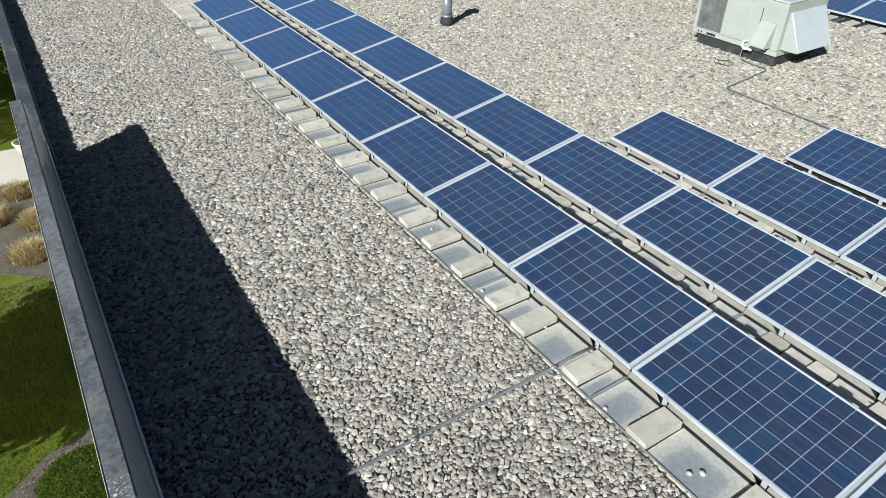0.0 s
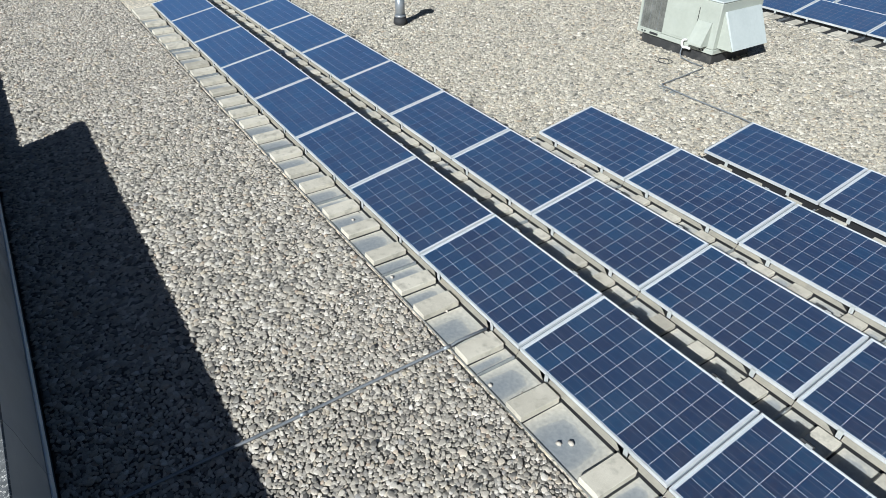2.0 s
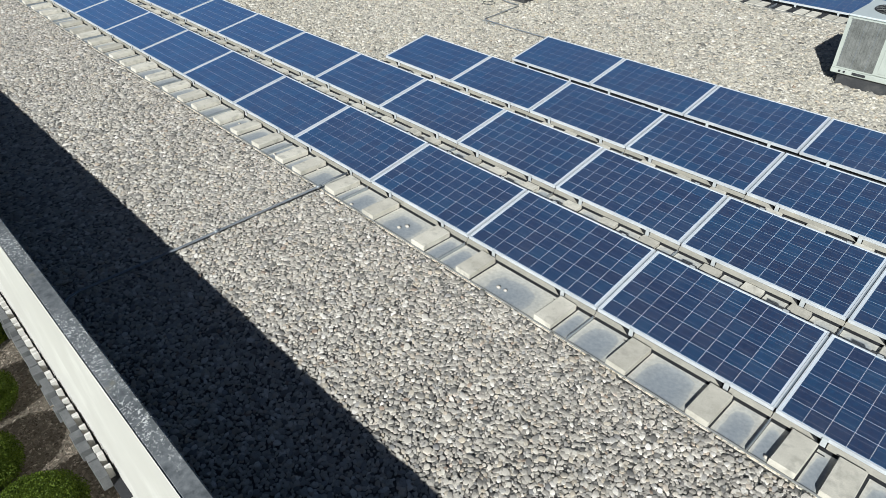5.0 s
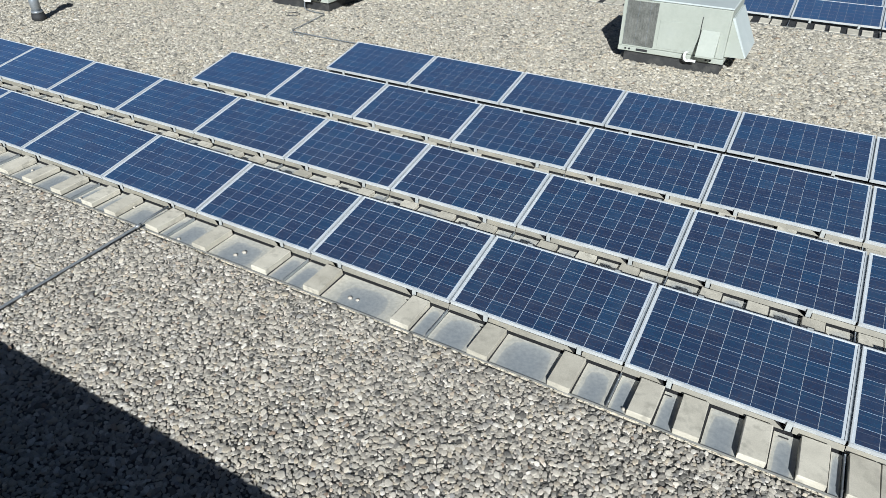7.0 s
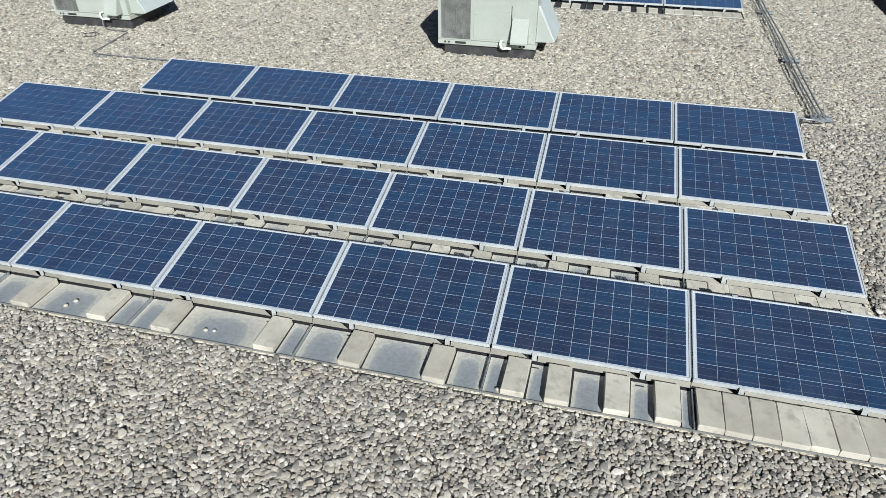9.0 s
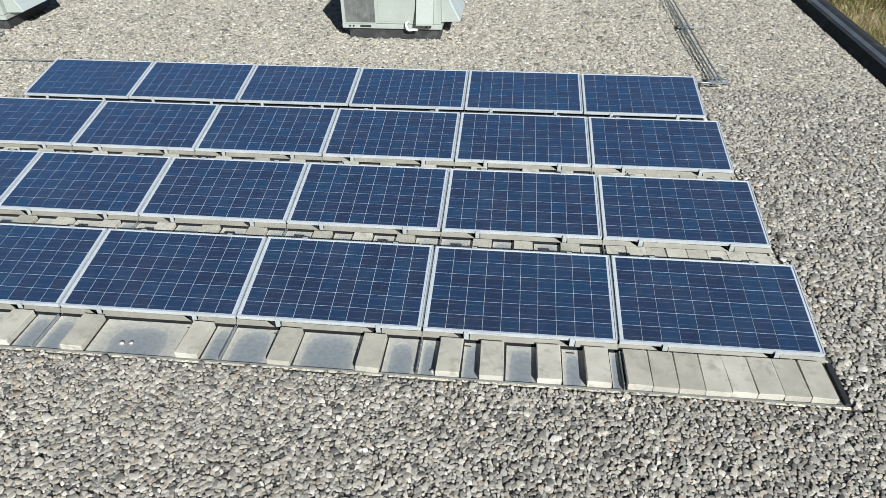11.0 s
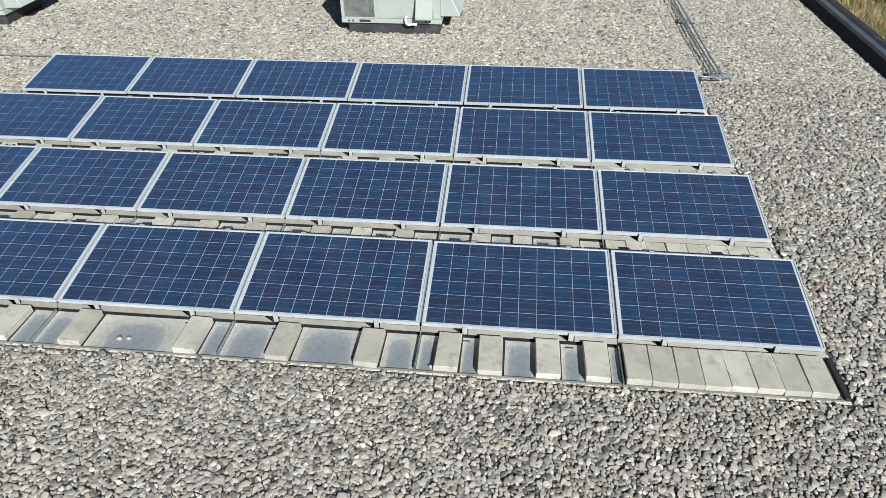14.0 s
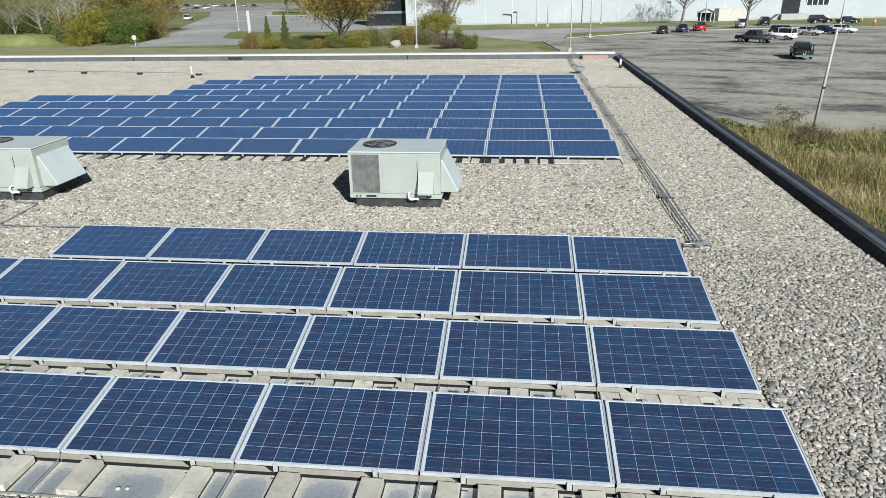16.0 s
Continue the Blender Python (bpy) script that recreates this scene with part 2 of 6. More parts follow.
def tray_material():
    """Galvanised pan: bluish metal in the middle, a rim of dried silt round it."""
    m, nt, b, geo = start("silted_pan", 0.45, 0.2)
    tc = nt.nodes.new("ShaderNodeTexCoord")
    sep = nt.nodes.new("ShaderNodeSeparateXYZ")
    nt.links.new(tc.outputs["Generated"], sep.inputs[0])
    x = calc(nt, "ABSOLUTE", calc(nt, "SUBTRACT", sep.outputs[0], 0.5))
    y = calc(nt, "ADD", calc(nt, "MULTIPLY", sep.outputs[1], 0.60), -0.15)
    d = calc(nt, "MAXIMUM", calc(nt, "MULTIPLY", x, 0.8), calc(nt, "MULTIPLY", y, 0.75))
    d = calc(nt, "ADD", calc(nt, "MULTIPLY", d, 0.75), calc(nt, "MULTIPLY", calc(nt, "ADD", calc(nt, "MULTIPLY", x, x), calc(nt, "MULTIPLY", y, y)), 0.7))
    n = fractal(nt, geo.outputs["Position"], 6.0, 5.0, 0.6)
    d = calc(nt, "ADD", d, calc(nt, "MULTIPLY", calc(nt, "SUBTRACT", n, 0.5), 0.13))
    oi = nt.nodes.new("ShaderNodeObjectInfo")
    d = calc(nt, "ADD", d, calc(nt, "MULTIPLY", calc(nt, "SUBTRACT", oi.outputs["Random"], 0.5), 0.16))
    rim = ramp(nt, d, [(0.06, (0.0, 0.0, 0.0)), (0.235, (0.14, 0.14, 0.14)), (0.285, (0.34, 0.34, 0.34)), (0.305, (0.72, 0.72, 0.72)), (0.335, (0.58, 0.58, 0.58)), (0.42, (0.80, 0.80, 0.80)), (0.55, (1, 1, 1))])
    fine = fractal(nt, geo.outputs["Position"], 30.0, 4.0, 0.6)
    metal = ramp(nt, fine, [(0.3, (0.25, 0.268, 0.28)), (0.7, (0.33, 0.347, 0.355))])
    silt = ramp(nt, fine, [(0.3, (0.44, 0.408, 0.335)), (0.7, (0.585, 0.548, 0.458))])
    nt.links.new(mixc(nt, rim, metal, silt), b.inputs["Base Color"])
    nt.links.new(calc(nt, "ADD", calc(nt, "MULTIPLY", rim, 0.45), 0.33), b.inputs["Roughness"])
    nt.links.new(calc(nt, "SUBTRACT", 0.14, calc(nt, "MULTIPLY", rim, 0.14)), b.inputs["Metallic"])
    relief(nt, b, fine, 0.15, 0.001)
    return m


M_PAN = tray_material()


def coping_material():
    """Dark membrane with peeling white flecks."""
    m, nt, b, geo = start("flecked_coping", 0.6)
    pos = geo.outputs["Position"]
    big, small = fractal(nt, pos, 1.3, 5.0, 0.6), fractal(nt, pos, 20.0, 5.0, 0.65)
    col = ramp(nt, calc(nt, "ADD", calc(nt, "MULTIPLY", big, 0.45), calc(nt, "MULTIPLY", small, 0.55)), [(0.38, (0.055, 0.060, 0.063)), (0.66, (0.185, 0.19, 0.19))])
    moss = ramp(nt, fractal(nt, pos, 2.6, 6.0, 0.7), [(0.60, (0, 0, 0)), (0.74, (0.7, 0.7, 0.7))])
    col = mixc(nt, moss, col, (0.20, 0.18, 0.12))
    zone = ramp(nt, fractal(nt, pos, 1.5, 5.0, 0.65), [(0.44, (0, 0, 0)), (0.57, (1, 1, 1))])
    sp = nt.nodes.new("ShaderNodeSeparateXYZ")
    nt.links.new(pos, sp.inputs[0])
    east = ramp(nt, calc(nt, "ADD", calc(nt, "MULTIPLY", sp.outputs[0], 0.4), 4.3), [(0.45, (0.12, 0.12, 0.12)), (0.8, (1, 1, 1))])
    zone = mixc(nt, 1.0, zone, east, "MULTIPLY")
    fleck = ramp(nt, fractal(nt, pos, 52.0, 4.0, 0.7), [(0.56, (0, 0, 0)), (0.585, (1, 1, 1))])
    col = mixc(nt, mixc(nt, 1.0, zone, fleck, "MULTIPLY"), col, (0.62, 0.61, 0.57))
    nt.links.new(col, b.inputs["Base Color"])
    relief(nt, b, small, 0.35, 0.004)
    return m


M_COPING = coping_material()


# ---------------------------------------------------------------- mesh tools
def part(name, bm, material, parent=None, label="", smooth=False):
    me = bpy.data.meshes.new(name)
    bm.to_mesh(me)
    bm.free()
    if smooth:
        for p in me.polygons:
            p.use_smooth = True
    me.materials.append(material)
    ob = new(name, me)
    ob.parent = parent
    if label:
        ob["label"] = label
    return ob


def fast(name, verts, faces, material, parent=None, smooth=False):
    """A mesh from arrays; all faces have the same number of corners."""
    me = bpy.data.meshes.new(name)
    faces = np.asarray(faces, np.int32)
    n, k = faces.shape
    me.vertices.add(len(verts))
    me.vertices.foreach_set("co", np.asarray(verts, np.float32).ravel())
    me.loops.add(n * k)
    me.loops.foreach_set("vertex_index", faces.ravel())
    me.polygons.add(n)
    me.polygons.foreach_set("loop_start", np.arange(n, dtype=np.int32) * k)
    me.polygons.foreach_set("use_smooth", np.full(n, smooth))
    me.update(calc_edges=True)
    me.materials.append(material)
    ob = new(name, me)
    ob.parent = parent
    return ob


def box(bm, x0, x1, y0, y1, z0, z1, bevel=0.0, m=None):
    r = bmesh.ops.create_cube(bm, size=1.0)
    mat4 = Matrix.Translation(((x0 + x1) / 2, (y0 + y1) / 2, (z0 + z1) / 2)) @ Matrix.Diagonal((abs(x1 - x0), abs(y1 - y0), abs(z1 - z0), 1))
    bmesh.ops.transform(bm, matrix=(m @ mat4) if m else mat4, verts=r["verts"])
    if bevel:
        es = list({e for v in r["verts"] for e in v.link_edges})
        bmesh.ops.bevel(bm, geom=es, offset=bevel, segments=1, affect="EDGES")
    return bm


def boxed(*a, **k):
    return box(bmesh.new(), *a, **k)


def rod(bm, a, b, r, r2=None, n=10):
    a, b = Vector(a), Vector(b)
    d = b - a
    q = d.to_track_quat("Z", "Y").to_matrix().to_4x4()
    bmesh.ops.create_cone(bm, cap_ends=True, segments=n, radius1=r, radius2=r if r2 is None else r2, depth=d.length, matrix=Matrix.Translation((a + b) / 2) @ q)
    return bm


def tube(bm, pts, r, n=8):
    """A bent tube through the points."""
    pts = [Vector(p) for p in pts]
    rings = []
    for i, p in enumerate(pts):
        d = (pts[min(i + 1, len(pts) - 1)] - pts[max(i - 1, 0)]).normalized()
        q = d.to_track_quat("Z", "Y").to_matrix()
        rings.append([bm.verts.new(p + q @ Vector((r * math.cos(2 * math.pi * k / n), r * math.sin(2 * math.pi * k / n), 0))) for k in range(n)])
    for a, b in zip(rings, rings[1:]):
        for k in range(n):
            bm.faces.new((a[k], a[(k + 1) % n], b[(k + 1) % n], b[k]))
    bm.faces.new(rings[0][::-1])
    bm.faces.new(rings[-1])
    return bm


def prism(bm, outline, z0, z1):
    """An upright prism on a plan outline (counter-clockwise)."""
    lo, hi = [bm.verts.new((x, y, z0)) for x, y in outline], [bm.verts.new((x, y, z1)) for x, y in outline]
    n = len(outline)
    bm.faces.new(lo[::-1])
    bm.faces.new(hi)
    for i in range(n):
        bm.faces.new((lo[i], lo[(i + 1) % n], hi[(i + 1) % n], hi[i]))
    return bm


def profile(bm, outline, x0, x1, m=None):
    """A prism along x on an outline in the yz plane."""
    a, b = [bm.verts.new((x0, y, z)) for y, z in outline], [bm.verts.new((x1, y, z)) for y, z in outline]
    n = len(outline)
    fs = [bm.faces.new(a), bm.faces.new(b[::-1])]
    for i in range(n):
        fs.append(bm.faces.new((a[i], b[i], b[(i + 1) % n], a[(i + 1) % n])))
    if m:
        bmesh.ops.transform(bm, matrix=m, verts=a + b)
    bmesh.ops.recalc_face_normals(bm, faces=fs)
    return bm


def out(x, y):
    """From the plan of the grounds to the world."""
    return MID_X + (x - MID_X) * SPREAD, MID_Y + (y - MID_Y) * SPREAD


def thing(name, label, category, group="", at=(0, 0, 0), turn=0.0, size=1.0):
    ob = new(name)
    ob.empty_display_size = 0.2
    ob.matrix_basis = pose(*at, 0, 0, turn) @ Matrix.Scale(size, 4)
    return tagged(ob, label, category, group)


# ---------------------------------------------------------------- roof and its edges
tagged(part("roof_deck", boxed(X_W - 0.5, X_E + 0.4, Y_S - 0.15, Y_N + 0.25, -0.35, -0.012), M_DARKEDGE), "flat roof deck under the gravel", "roof", kind="structure")
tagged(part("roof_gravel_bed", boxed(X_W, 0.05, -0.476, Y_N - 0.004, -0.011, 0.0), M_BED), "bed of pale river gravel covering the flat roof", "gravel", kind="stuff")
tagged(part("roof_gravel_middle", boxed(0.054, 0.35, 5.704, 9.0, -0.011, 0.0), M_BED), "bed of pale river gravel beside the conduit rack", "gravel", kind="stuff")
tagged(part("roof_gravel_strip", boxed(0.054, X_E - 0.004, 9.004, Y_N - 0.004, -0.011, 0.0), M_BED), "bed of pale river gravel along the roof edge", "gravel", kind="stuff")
# two dark sheets that paint the shade in the pebble gaps
tagged(part("roof_gap_shade", boxed(X_W, 0.05, Y_S + 0.004, -0.480, -0.011, -0.004), M_PEBBLE_SHADE), "dark bed painted as the shade between loose pebbles", "grit", kind="stuff")
tagged(part("roof_gap_shade_east", prism(bmesh.new(), [(0.054, Y_S + 0.004), (X_E - 0.004, Y_S + 0.004), (X_E - 0.004, 9.0), (0.354, 9.0), (0.354, 5.70), (0.054, 5.70)], -0.011, -0.004), M_PEBBLE_SHADE), "dark bed painted as shade between pebbles by the roof edge", "grit", kind="stuff")

X_STEP = -15.1
w = tagged(part("wall_south", boxed(X_STEP, X_E + 0.45, -3.768, -3.665, -1.80, 0.80), M_WHITEWALL), "white front wall rising above the roof as a parapet", "wall", kind="structure")
w = tagged(part("wall_south_low", boxed(X_W - 0.4, X_STEP - 0.004, -3.76, Y_S + 0.02, GROUND, 0.17), M_WHITEWALL), "white front wall with a low parapet", "wall", kind="structure")
tagged(part("parapet_lining_south", profile(bmesh.new(), [(-3.640, -0.3), (-3.612, -0.01), (-3.612, 0.30), (-3.640, 0.30)], X_STEP + 0.01, X_E - 0.01), M_INNER), "dark wall foot under the parapet flashing", "wall", kind="structure")
cx = X_STEP - 0.06
while cx < X_E + 0.5:
    nx = min(cx + 3.105, X_E + 0.5)
    a = thing("coping", "dark grey parapet coping with peeling flecks and sloping flashing", "coping")
    a["kind"] = "structure"
    part("cap", profile(bmesh.new(), [(-3.786, 0.80), (-3.790, 0.80), (-3.795, 0.900), (-3.785, 0.908), (-3.672, 0.915), (-3.662, 0.908), (-3.664, 0.80)], cx, nx - 0.006), M_COPING, a, "dark flecked membrane cap")
    part("outer_edge", profile(bmesh.new(), [(-3.801, 0.865), (-3.7952, 0.865), (-3.7952, 0.906), (-3.798, 0.911), (-3.801, 0.906)], cx, nx - 0.006), M_WHITEWALL, a, "white metal edge")
    part("flashing", profile(bmesh.new(), [(-3.6615, 0.905), (-3.640, 0.785), (-3.616, 0.52), (-3.594, 0.30), (-3.600, 0.30), (-3.622, 0.52), (-3.646, 0.785), (-3.6636, 0.890)], cx, nx - 0.006), M_FLASH, a, "grey sloping flashing")
    part("drip_edge", profile(bmesh.new(), [(-3.596, 0.262), (-3.588, 0.262), (-3.570, 0.276), (-3.582, 0.318), (-3.592, 0.318)], cx, nx - 0.006), M_DRIP, a, "pale metal drip edge")
    cx = nx
cx = X_W - 0.4
while cx < X_STEP - 0.1:
    nx = min(cx + 3.05, X_STEP - 0.004)
    bm = profile(bmesh.new(), [(-3.785, 0.11), (-3.77, 0.11), (-3.77, 0.16), (-3.57, 0.16), (-3.57, 0.05), (-3.56, 0.05), (-3.56, 0.225), (-3.58, 0.24), (-3.76, 0.25), (-3.785, 0.24)], cx, nx - 0.006)
    a = tagged(part("coping_low", bm, M_MEMBRANE), "grey metal coping of the low parapet", "coping", kind="structure")
    part("drip_edge", profile(bmesh.new(), [(-3.556, 0.05), (-3.546, 0.05), (-3.546, 0.11), (-3.556, 0.11)], cx, nx - 0.006), M_DRIP, a, "pale metal drip edge")
    cx = nx
tagged(part("wall_west", boxed(X_W - 0.4, X_W, Y_S + 0.03, Y_N, GROUND, 0.3), M_WHITEWALL), "plain end wall of the building", "wall", kind="structure")
north = tagged(part("wall_north", boxed(X_W - 0.4, X_E + 0.45, Y_N, Y_N + 0.3, GROUND, 0.26), M_INNER), "grey inner face of the far parapet", "wall", kind="structure")
for x in (-26.9, -9.3):
    part("joint", prism(bmesh.new(), [(x, Y_N - 0.006), (x + 0.09, Y_N - 0.006), (x + 0.09, Y_N - 0.002), (x, Y_N - 0.002)], 0.0, 0.26), M_BLACK, north, "dark open joint")
tagged(part("coping_north", boxed(X_W - 0.45, X_E + 0.02, Y_N - 0.03, Y_N + 0.5, 0.262, 0.37, 0.01), M_WHITEWALL), "white metal coping of the far parapet", "coping", kind="structure")
tagged(part("wall_under_south", boxed(X_STEP, X_E + 0.45, -3.55, -3.30, GROUND, -0.36), M_WHITEWALL), "recessed white wall below the front fascia", "wall", kind="structure")
tagged(part("wall_east", boxed(X_E, X_E + 0.34, Y_S + 0.08, Y_N - 0.004, GROUND, 0.15), M_DARKEDGE), "dark side wall of the building", "wall", kind="structure")
ey = Y_S + 0.08
while ey < Y_N - 0.05:
    ny = min(ey + 3.05, Y_N - 0.036)
    a = thing("edge_length", "roof edge length with a grey metal strip and black skirt", "roof edge", "roof edge lengths")
    a["kind"] = "structure"
    flip = Matrix.Rotation(radians(90), 4, "Z")
    part("strip", profile(bmesh.new(), [(-X_E - 0.13, 0.152), (-X_E - 0.05, 0.152), (-X_E - 0.058, 0.172), (-X_E - 0.13, 0.20)], ey, ny - 0.008, flip), M_EDGE, a)
    part("inner_skirt", profile(bmesh.new(), [(-X_E + 0.10, 0.0), (-X_E + 0.002, 0.0), (-X_E + 0.002, 0.1525), (-X_E - 0.046, 0.1525), (-X_E - 0.048, 0.166), (-X_E + 0.006, 0.158)], ey, ny - 0.008, flip), M_DARKEDGE, a, "black membrane upturn")
    part("skirt", profile(bmesh.new(), [(-X_E - 0.38, 0.02), (-X_E - 0.342, 0.02), (-X_E - 0.342, 0.152), (-X_E - 0.134, 0.152), (-X_E - 0.134, 0.202), (-X_E - 0.2, 0.215), (-X_E - 0.33, 0.19), (-X_E - 0.38, 0.15)], ey, ny - 0.008, flip), M_DARKEDGE, a)
    ey = ny


# ---------------------------------------------------------------- solar panels
def cell_mesh():
    me = bpy.data.meshes.new("cell")
    bm = bmesh.new()
    s, h = 0.0773, 0.0772
    c = 0.0015
    ring = [(-s + c, -h), (s - c, -h), (s, -h + c), (s, h - c), (s - c, h), (-s + c, h), (-s, h - c), (-s, -h + c)]
    lo, hi = [bm.verts.new((x, y, -0.0055)) for x, y in ring], [bm.verts.new((x, y, -0.0035)) for x, y in ring]
    bm.faces.new(hi)
    for i in range(8):
        bm.faces.new((lo[i], lo[(i + 1) % 8], hi[(i + 1) % 8], hi[i]))
    uv = bm.loops.layers.uv.new("UVMap")
    for f in bm.faces:
        for l in f.loops:
            l[uv].uv = ((l.vert.co.x + s) / (2 * s), (l.vert.co.y + s) / (2 * s))
    bm.to_mesh(me)
    bm.free()
    me.materials.append(M_CELL)
    return me


CELL = cell_mesh()
CP = 0.1585


def frame_mesh():
    bm = bmesh.new()
    for y0, y1 in ((0.0, 0.011), (0.979, 0.99)):
        box(bm, -0.825, 0.825, y0, y1, -0.04, 0.0)
    for x0, x1 in ((-0.825, -0.814), (0.814, 0.825)):
        box(bm, x0, x1, 0.0112, 0.9788, -0.04, 0.0)
    return bm


def clamp_mesh(x):
    bm = profile(bmesh.new(), [(-0.001, -0.001), (-0.016, -0.004), (-0.030, -0.080), (-0.024, -0.081), (-0.012, -0.010), (-0.001, -0.008)], x - 0.021, x + 0.021)
    return bm


def panel(single):
    root = thing("solar_panel", "blue solar panel with a silver frame, tilted above ballast trays", "solar panel", "solar panels on the roof")
    part("frame", frame_mesh(), M_FRAME, root, "silver aluminium frame")
    part("backsheet", boxed(-0.8135, 0.8135, 0.0115, 0.9785, -0.0075, -0.0057), M_SHEET, root, "white backsheet")
    part("joint_strip", boxed(-0.845, -0.8255, 0.03, 0.96, -0.022, -0.016), M_EDGE, root, "grey strip in the joint")
    for x in (-0.45, 0.45):
        part("clamp", clamp_mesh(x), M_CLAMP, root, "pale metal clamp")
    for x in (-0.45, 0.45):
        bm = profile(bmesh.new(), [(0.90, -0.041), (0.94, -0.041), (0.985, -0.272), (0.945, -0.266)], x - 0.02, x + 0.02)
        part("rear_leg", bm, M_GALV, root)
    for x in (-0.45, 0.45):
        part("rear_clip", profile(bmesh.new(), [(0.974, 0.001), (0.998, 0.001), (1.012, -0.020), (1.016, -0.018), (1.002, 0.006), (0.974, 0.006)], x - 0.024, x + 0.024), M_CLAMP, root, "pale metal clip")
        # black lump behind the clip, reaching farther to the west
        part("clip_lump", profile(bmesh.new(), [(1.002, -0.060), (1.030, -0.058), (1.034, -0.014), (1.020, -0.004), (1.004, -0.012)], x - 0.075, x + 0.030), M_BLACK, root, "black lump behind the clip")
    spots = [((i - 4.5) * CP, 0.495 + (j - 2.5) * CP) for i in range(10) for j in range(6)]
    if single:
        for x, y in spots:
            ob = new("cell", CELL)
            ob.parent = root
            ob.location = (x, y, 0)
    else:
        bm = bmesh.new()
        uv = bm.loops.layers.uv.new("UVMap")
        s = 0.0775
        for x, y in spots:
            vs = [bm.verts.new((x + a * s, y + b * 0.0772, -0.0037)) for a, b in ((-1, -1), (1, -1), (1, 1), (-1, 1))]
            f = bm.faces.new(vs)
            for l, c in zip(f.loops, ((0, 0), (1, 0), (1, 1), (0, 1))):
                l[uv].uv = c
        ob = part("cell_sheet", bm, M_CELL, root)
        ob["kind"] = "stuff"
    return root


def place(x, y):
    return pose(x, y, LOW, TILT_P, 0, 0)


A_ROWS = [(0, 13), (1, 13), (2, 7), (3, 6)]
B_Y, B_ROW = 11.6, 1.545
B_ROWS = [(0, 13), (1, 13), (2, 13), (3, 13), (4, 13), (5, 13), (6, 10), (7, 10), (8, 10), (9, 9)]
rng = random.Random(4)
for single, rows, y0, dy in ((True, A_ROWS, 0.0, ROW), (False, B_ROWS, B_Y, B_ROW)):
    first = None
    for j, n in rows:
        for i in range(n):
            m = place(-PITCH * (i + 0.5), y0 + dy * j) @ pose(0, 0, rng.uniform(-0.002, 0.002), rng.uniform(-0.2, 0.2), rng.uniform(-0.12, 0.12), 0)
            if first is None:
                first = panel(single)
                first.matrix_basis = m
            else:
                copy_thing(first, m)


# ---------------------------------------------------------------- ballast trays and blocks
def pan_mesh(w, d=0.412):
    """One shallow dished bay of a tray, from x = 0 to w, with y = 0 at its front."""
    bm = bmesh.new()
    nx, ny = 6, 5
    g = [[bm.verts.new((w * i / nx, d * j / ny, 0.010 - 0.004 * math.sin(math.pi * i / nx) ** 0.5 * math.sin(math.pi * min(1, j / ny * 0.93 + 0.05)) ** 0.5)) for i in range(nx + 1)] for j in range(ny + 1)]
    for j in range(ny):
        for i in range(nx):
            bm.faces.new((g[j][i], g[j][i + 1], g[j + 1][i + 1], g[j + 1][i]))
    for edge in (g[0], [r[-1] for r in g], g[-1][::-1], [r[0] for r in g][::-1]):
        rim = [bm.verts.new(v.co) for v in edge]
        foot = [bm.verts.new((v.co.x, v.co.y, 0.002)) for v in (edge[0], edge[-1])]
        bm.faces.new((foot[0], foot[1], *rim[::-1]))
    return bm


def deflector(a, b, y, cut):
    """A thin plate leaning against the panel's low edge; cut: how far its east end slants back up to the rim."""
    bm = bmesh.new()
    rows = []
    for lo, hi, z in ((a, a, 0.071), ((a + b) / 2, (a + b) / 2, 0.069), (b, b - cut, 0.067)):
        rows.append([bm.verts.new((lo, y - 0.026, 0.032)), bm.verts.new((hi, y + 0.003, z)), bm.verts.new((hi, y + 0.007, z)), bm.verts.new((lo, y - 0.022, 0.032))])
    for p, q in zip(rows, rows[1:]):
        for k in range(4):
            bm.faces.new((p[k], q[k], q[(k + 1) % 4], p[(k + 1) % 4]))
    bm.faces.new(rows[0][::-1])
    bm.faces.new(rows[-1])
    bmesh.ops.recalc_face_normals(bm, faces=bm.faces[:])
    return bm


M_LIP = surface("dull_lip_steel", (0.13, 0.13, 0.122), (0.21, 0.207, 0.19), 5.0, 0.75, 0.05, bump=0.1, depth=0.001)
BLOCK_SHAPES = []
for k in range(5):
    bm = boxed(-0.0982, 0.0982, 0.0, 0.398, 0.0, 0.066, 0.005)
    for v in bm.verts:
        v.co += Vector((rng.uniform(-1, 1), rng.uniform(-1, 1), rng.uniform(-1, 1))) * 0.0035
    me = bpy.data.meshes.new("concrete_block")
    bm.to_mesh(me)
    bm.free()
    me.materials.append(M_BLOCK)
    BLOCK_SHAPES.append(me)


def block(x, y, z=0.006):
    ob = new("concrete_block", rng.choice(BLOCK_SHAPES))
    ob.matrix_basis = pose(x, y + rng.uniform(-0.006, 0.006), z, 0, 0, rng.uniform(-1.2, 1.2))
    return tagged(ob, "grey solid concrete ballast block lying in a steel tray", "concrete block", "ballast blocks")


FRONT = -0.455


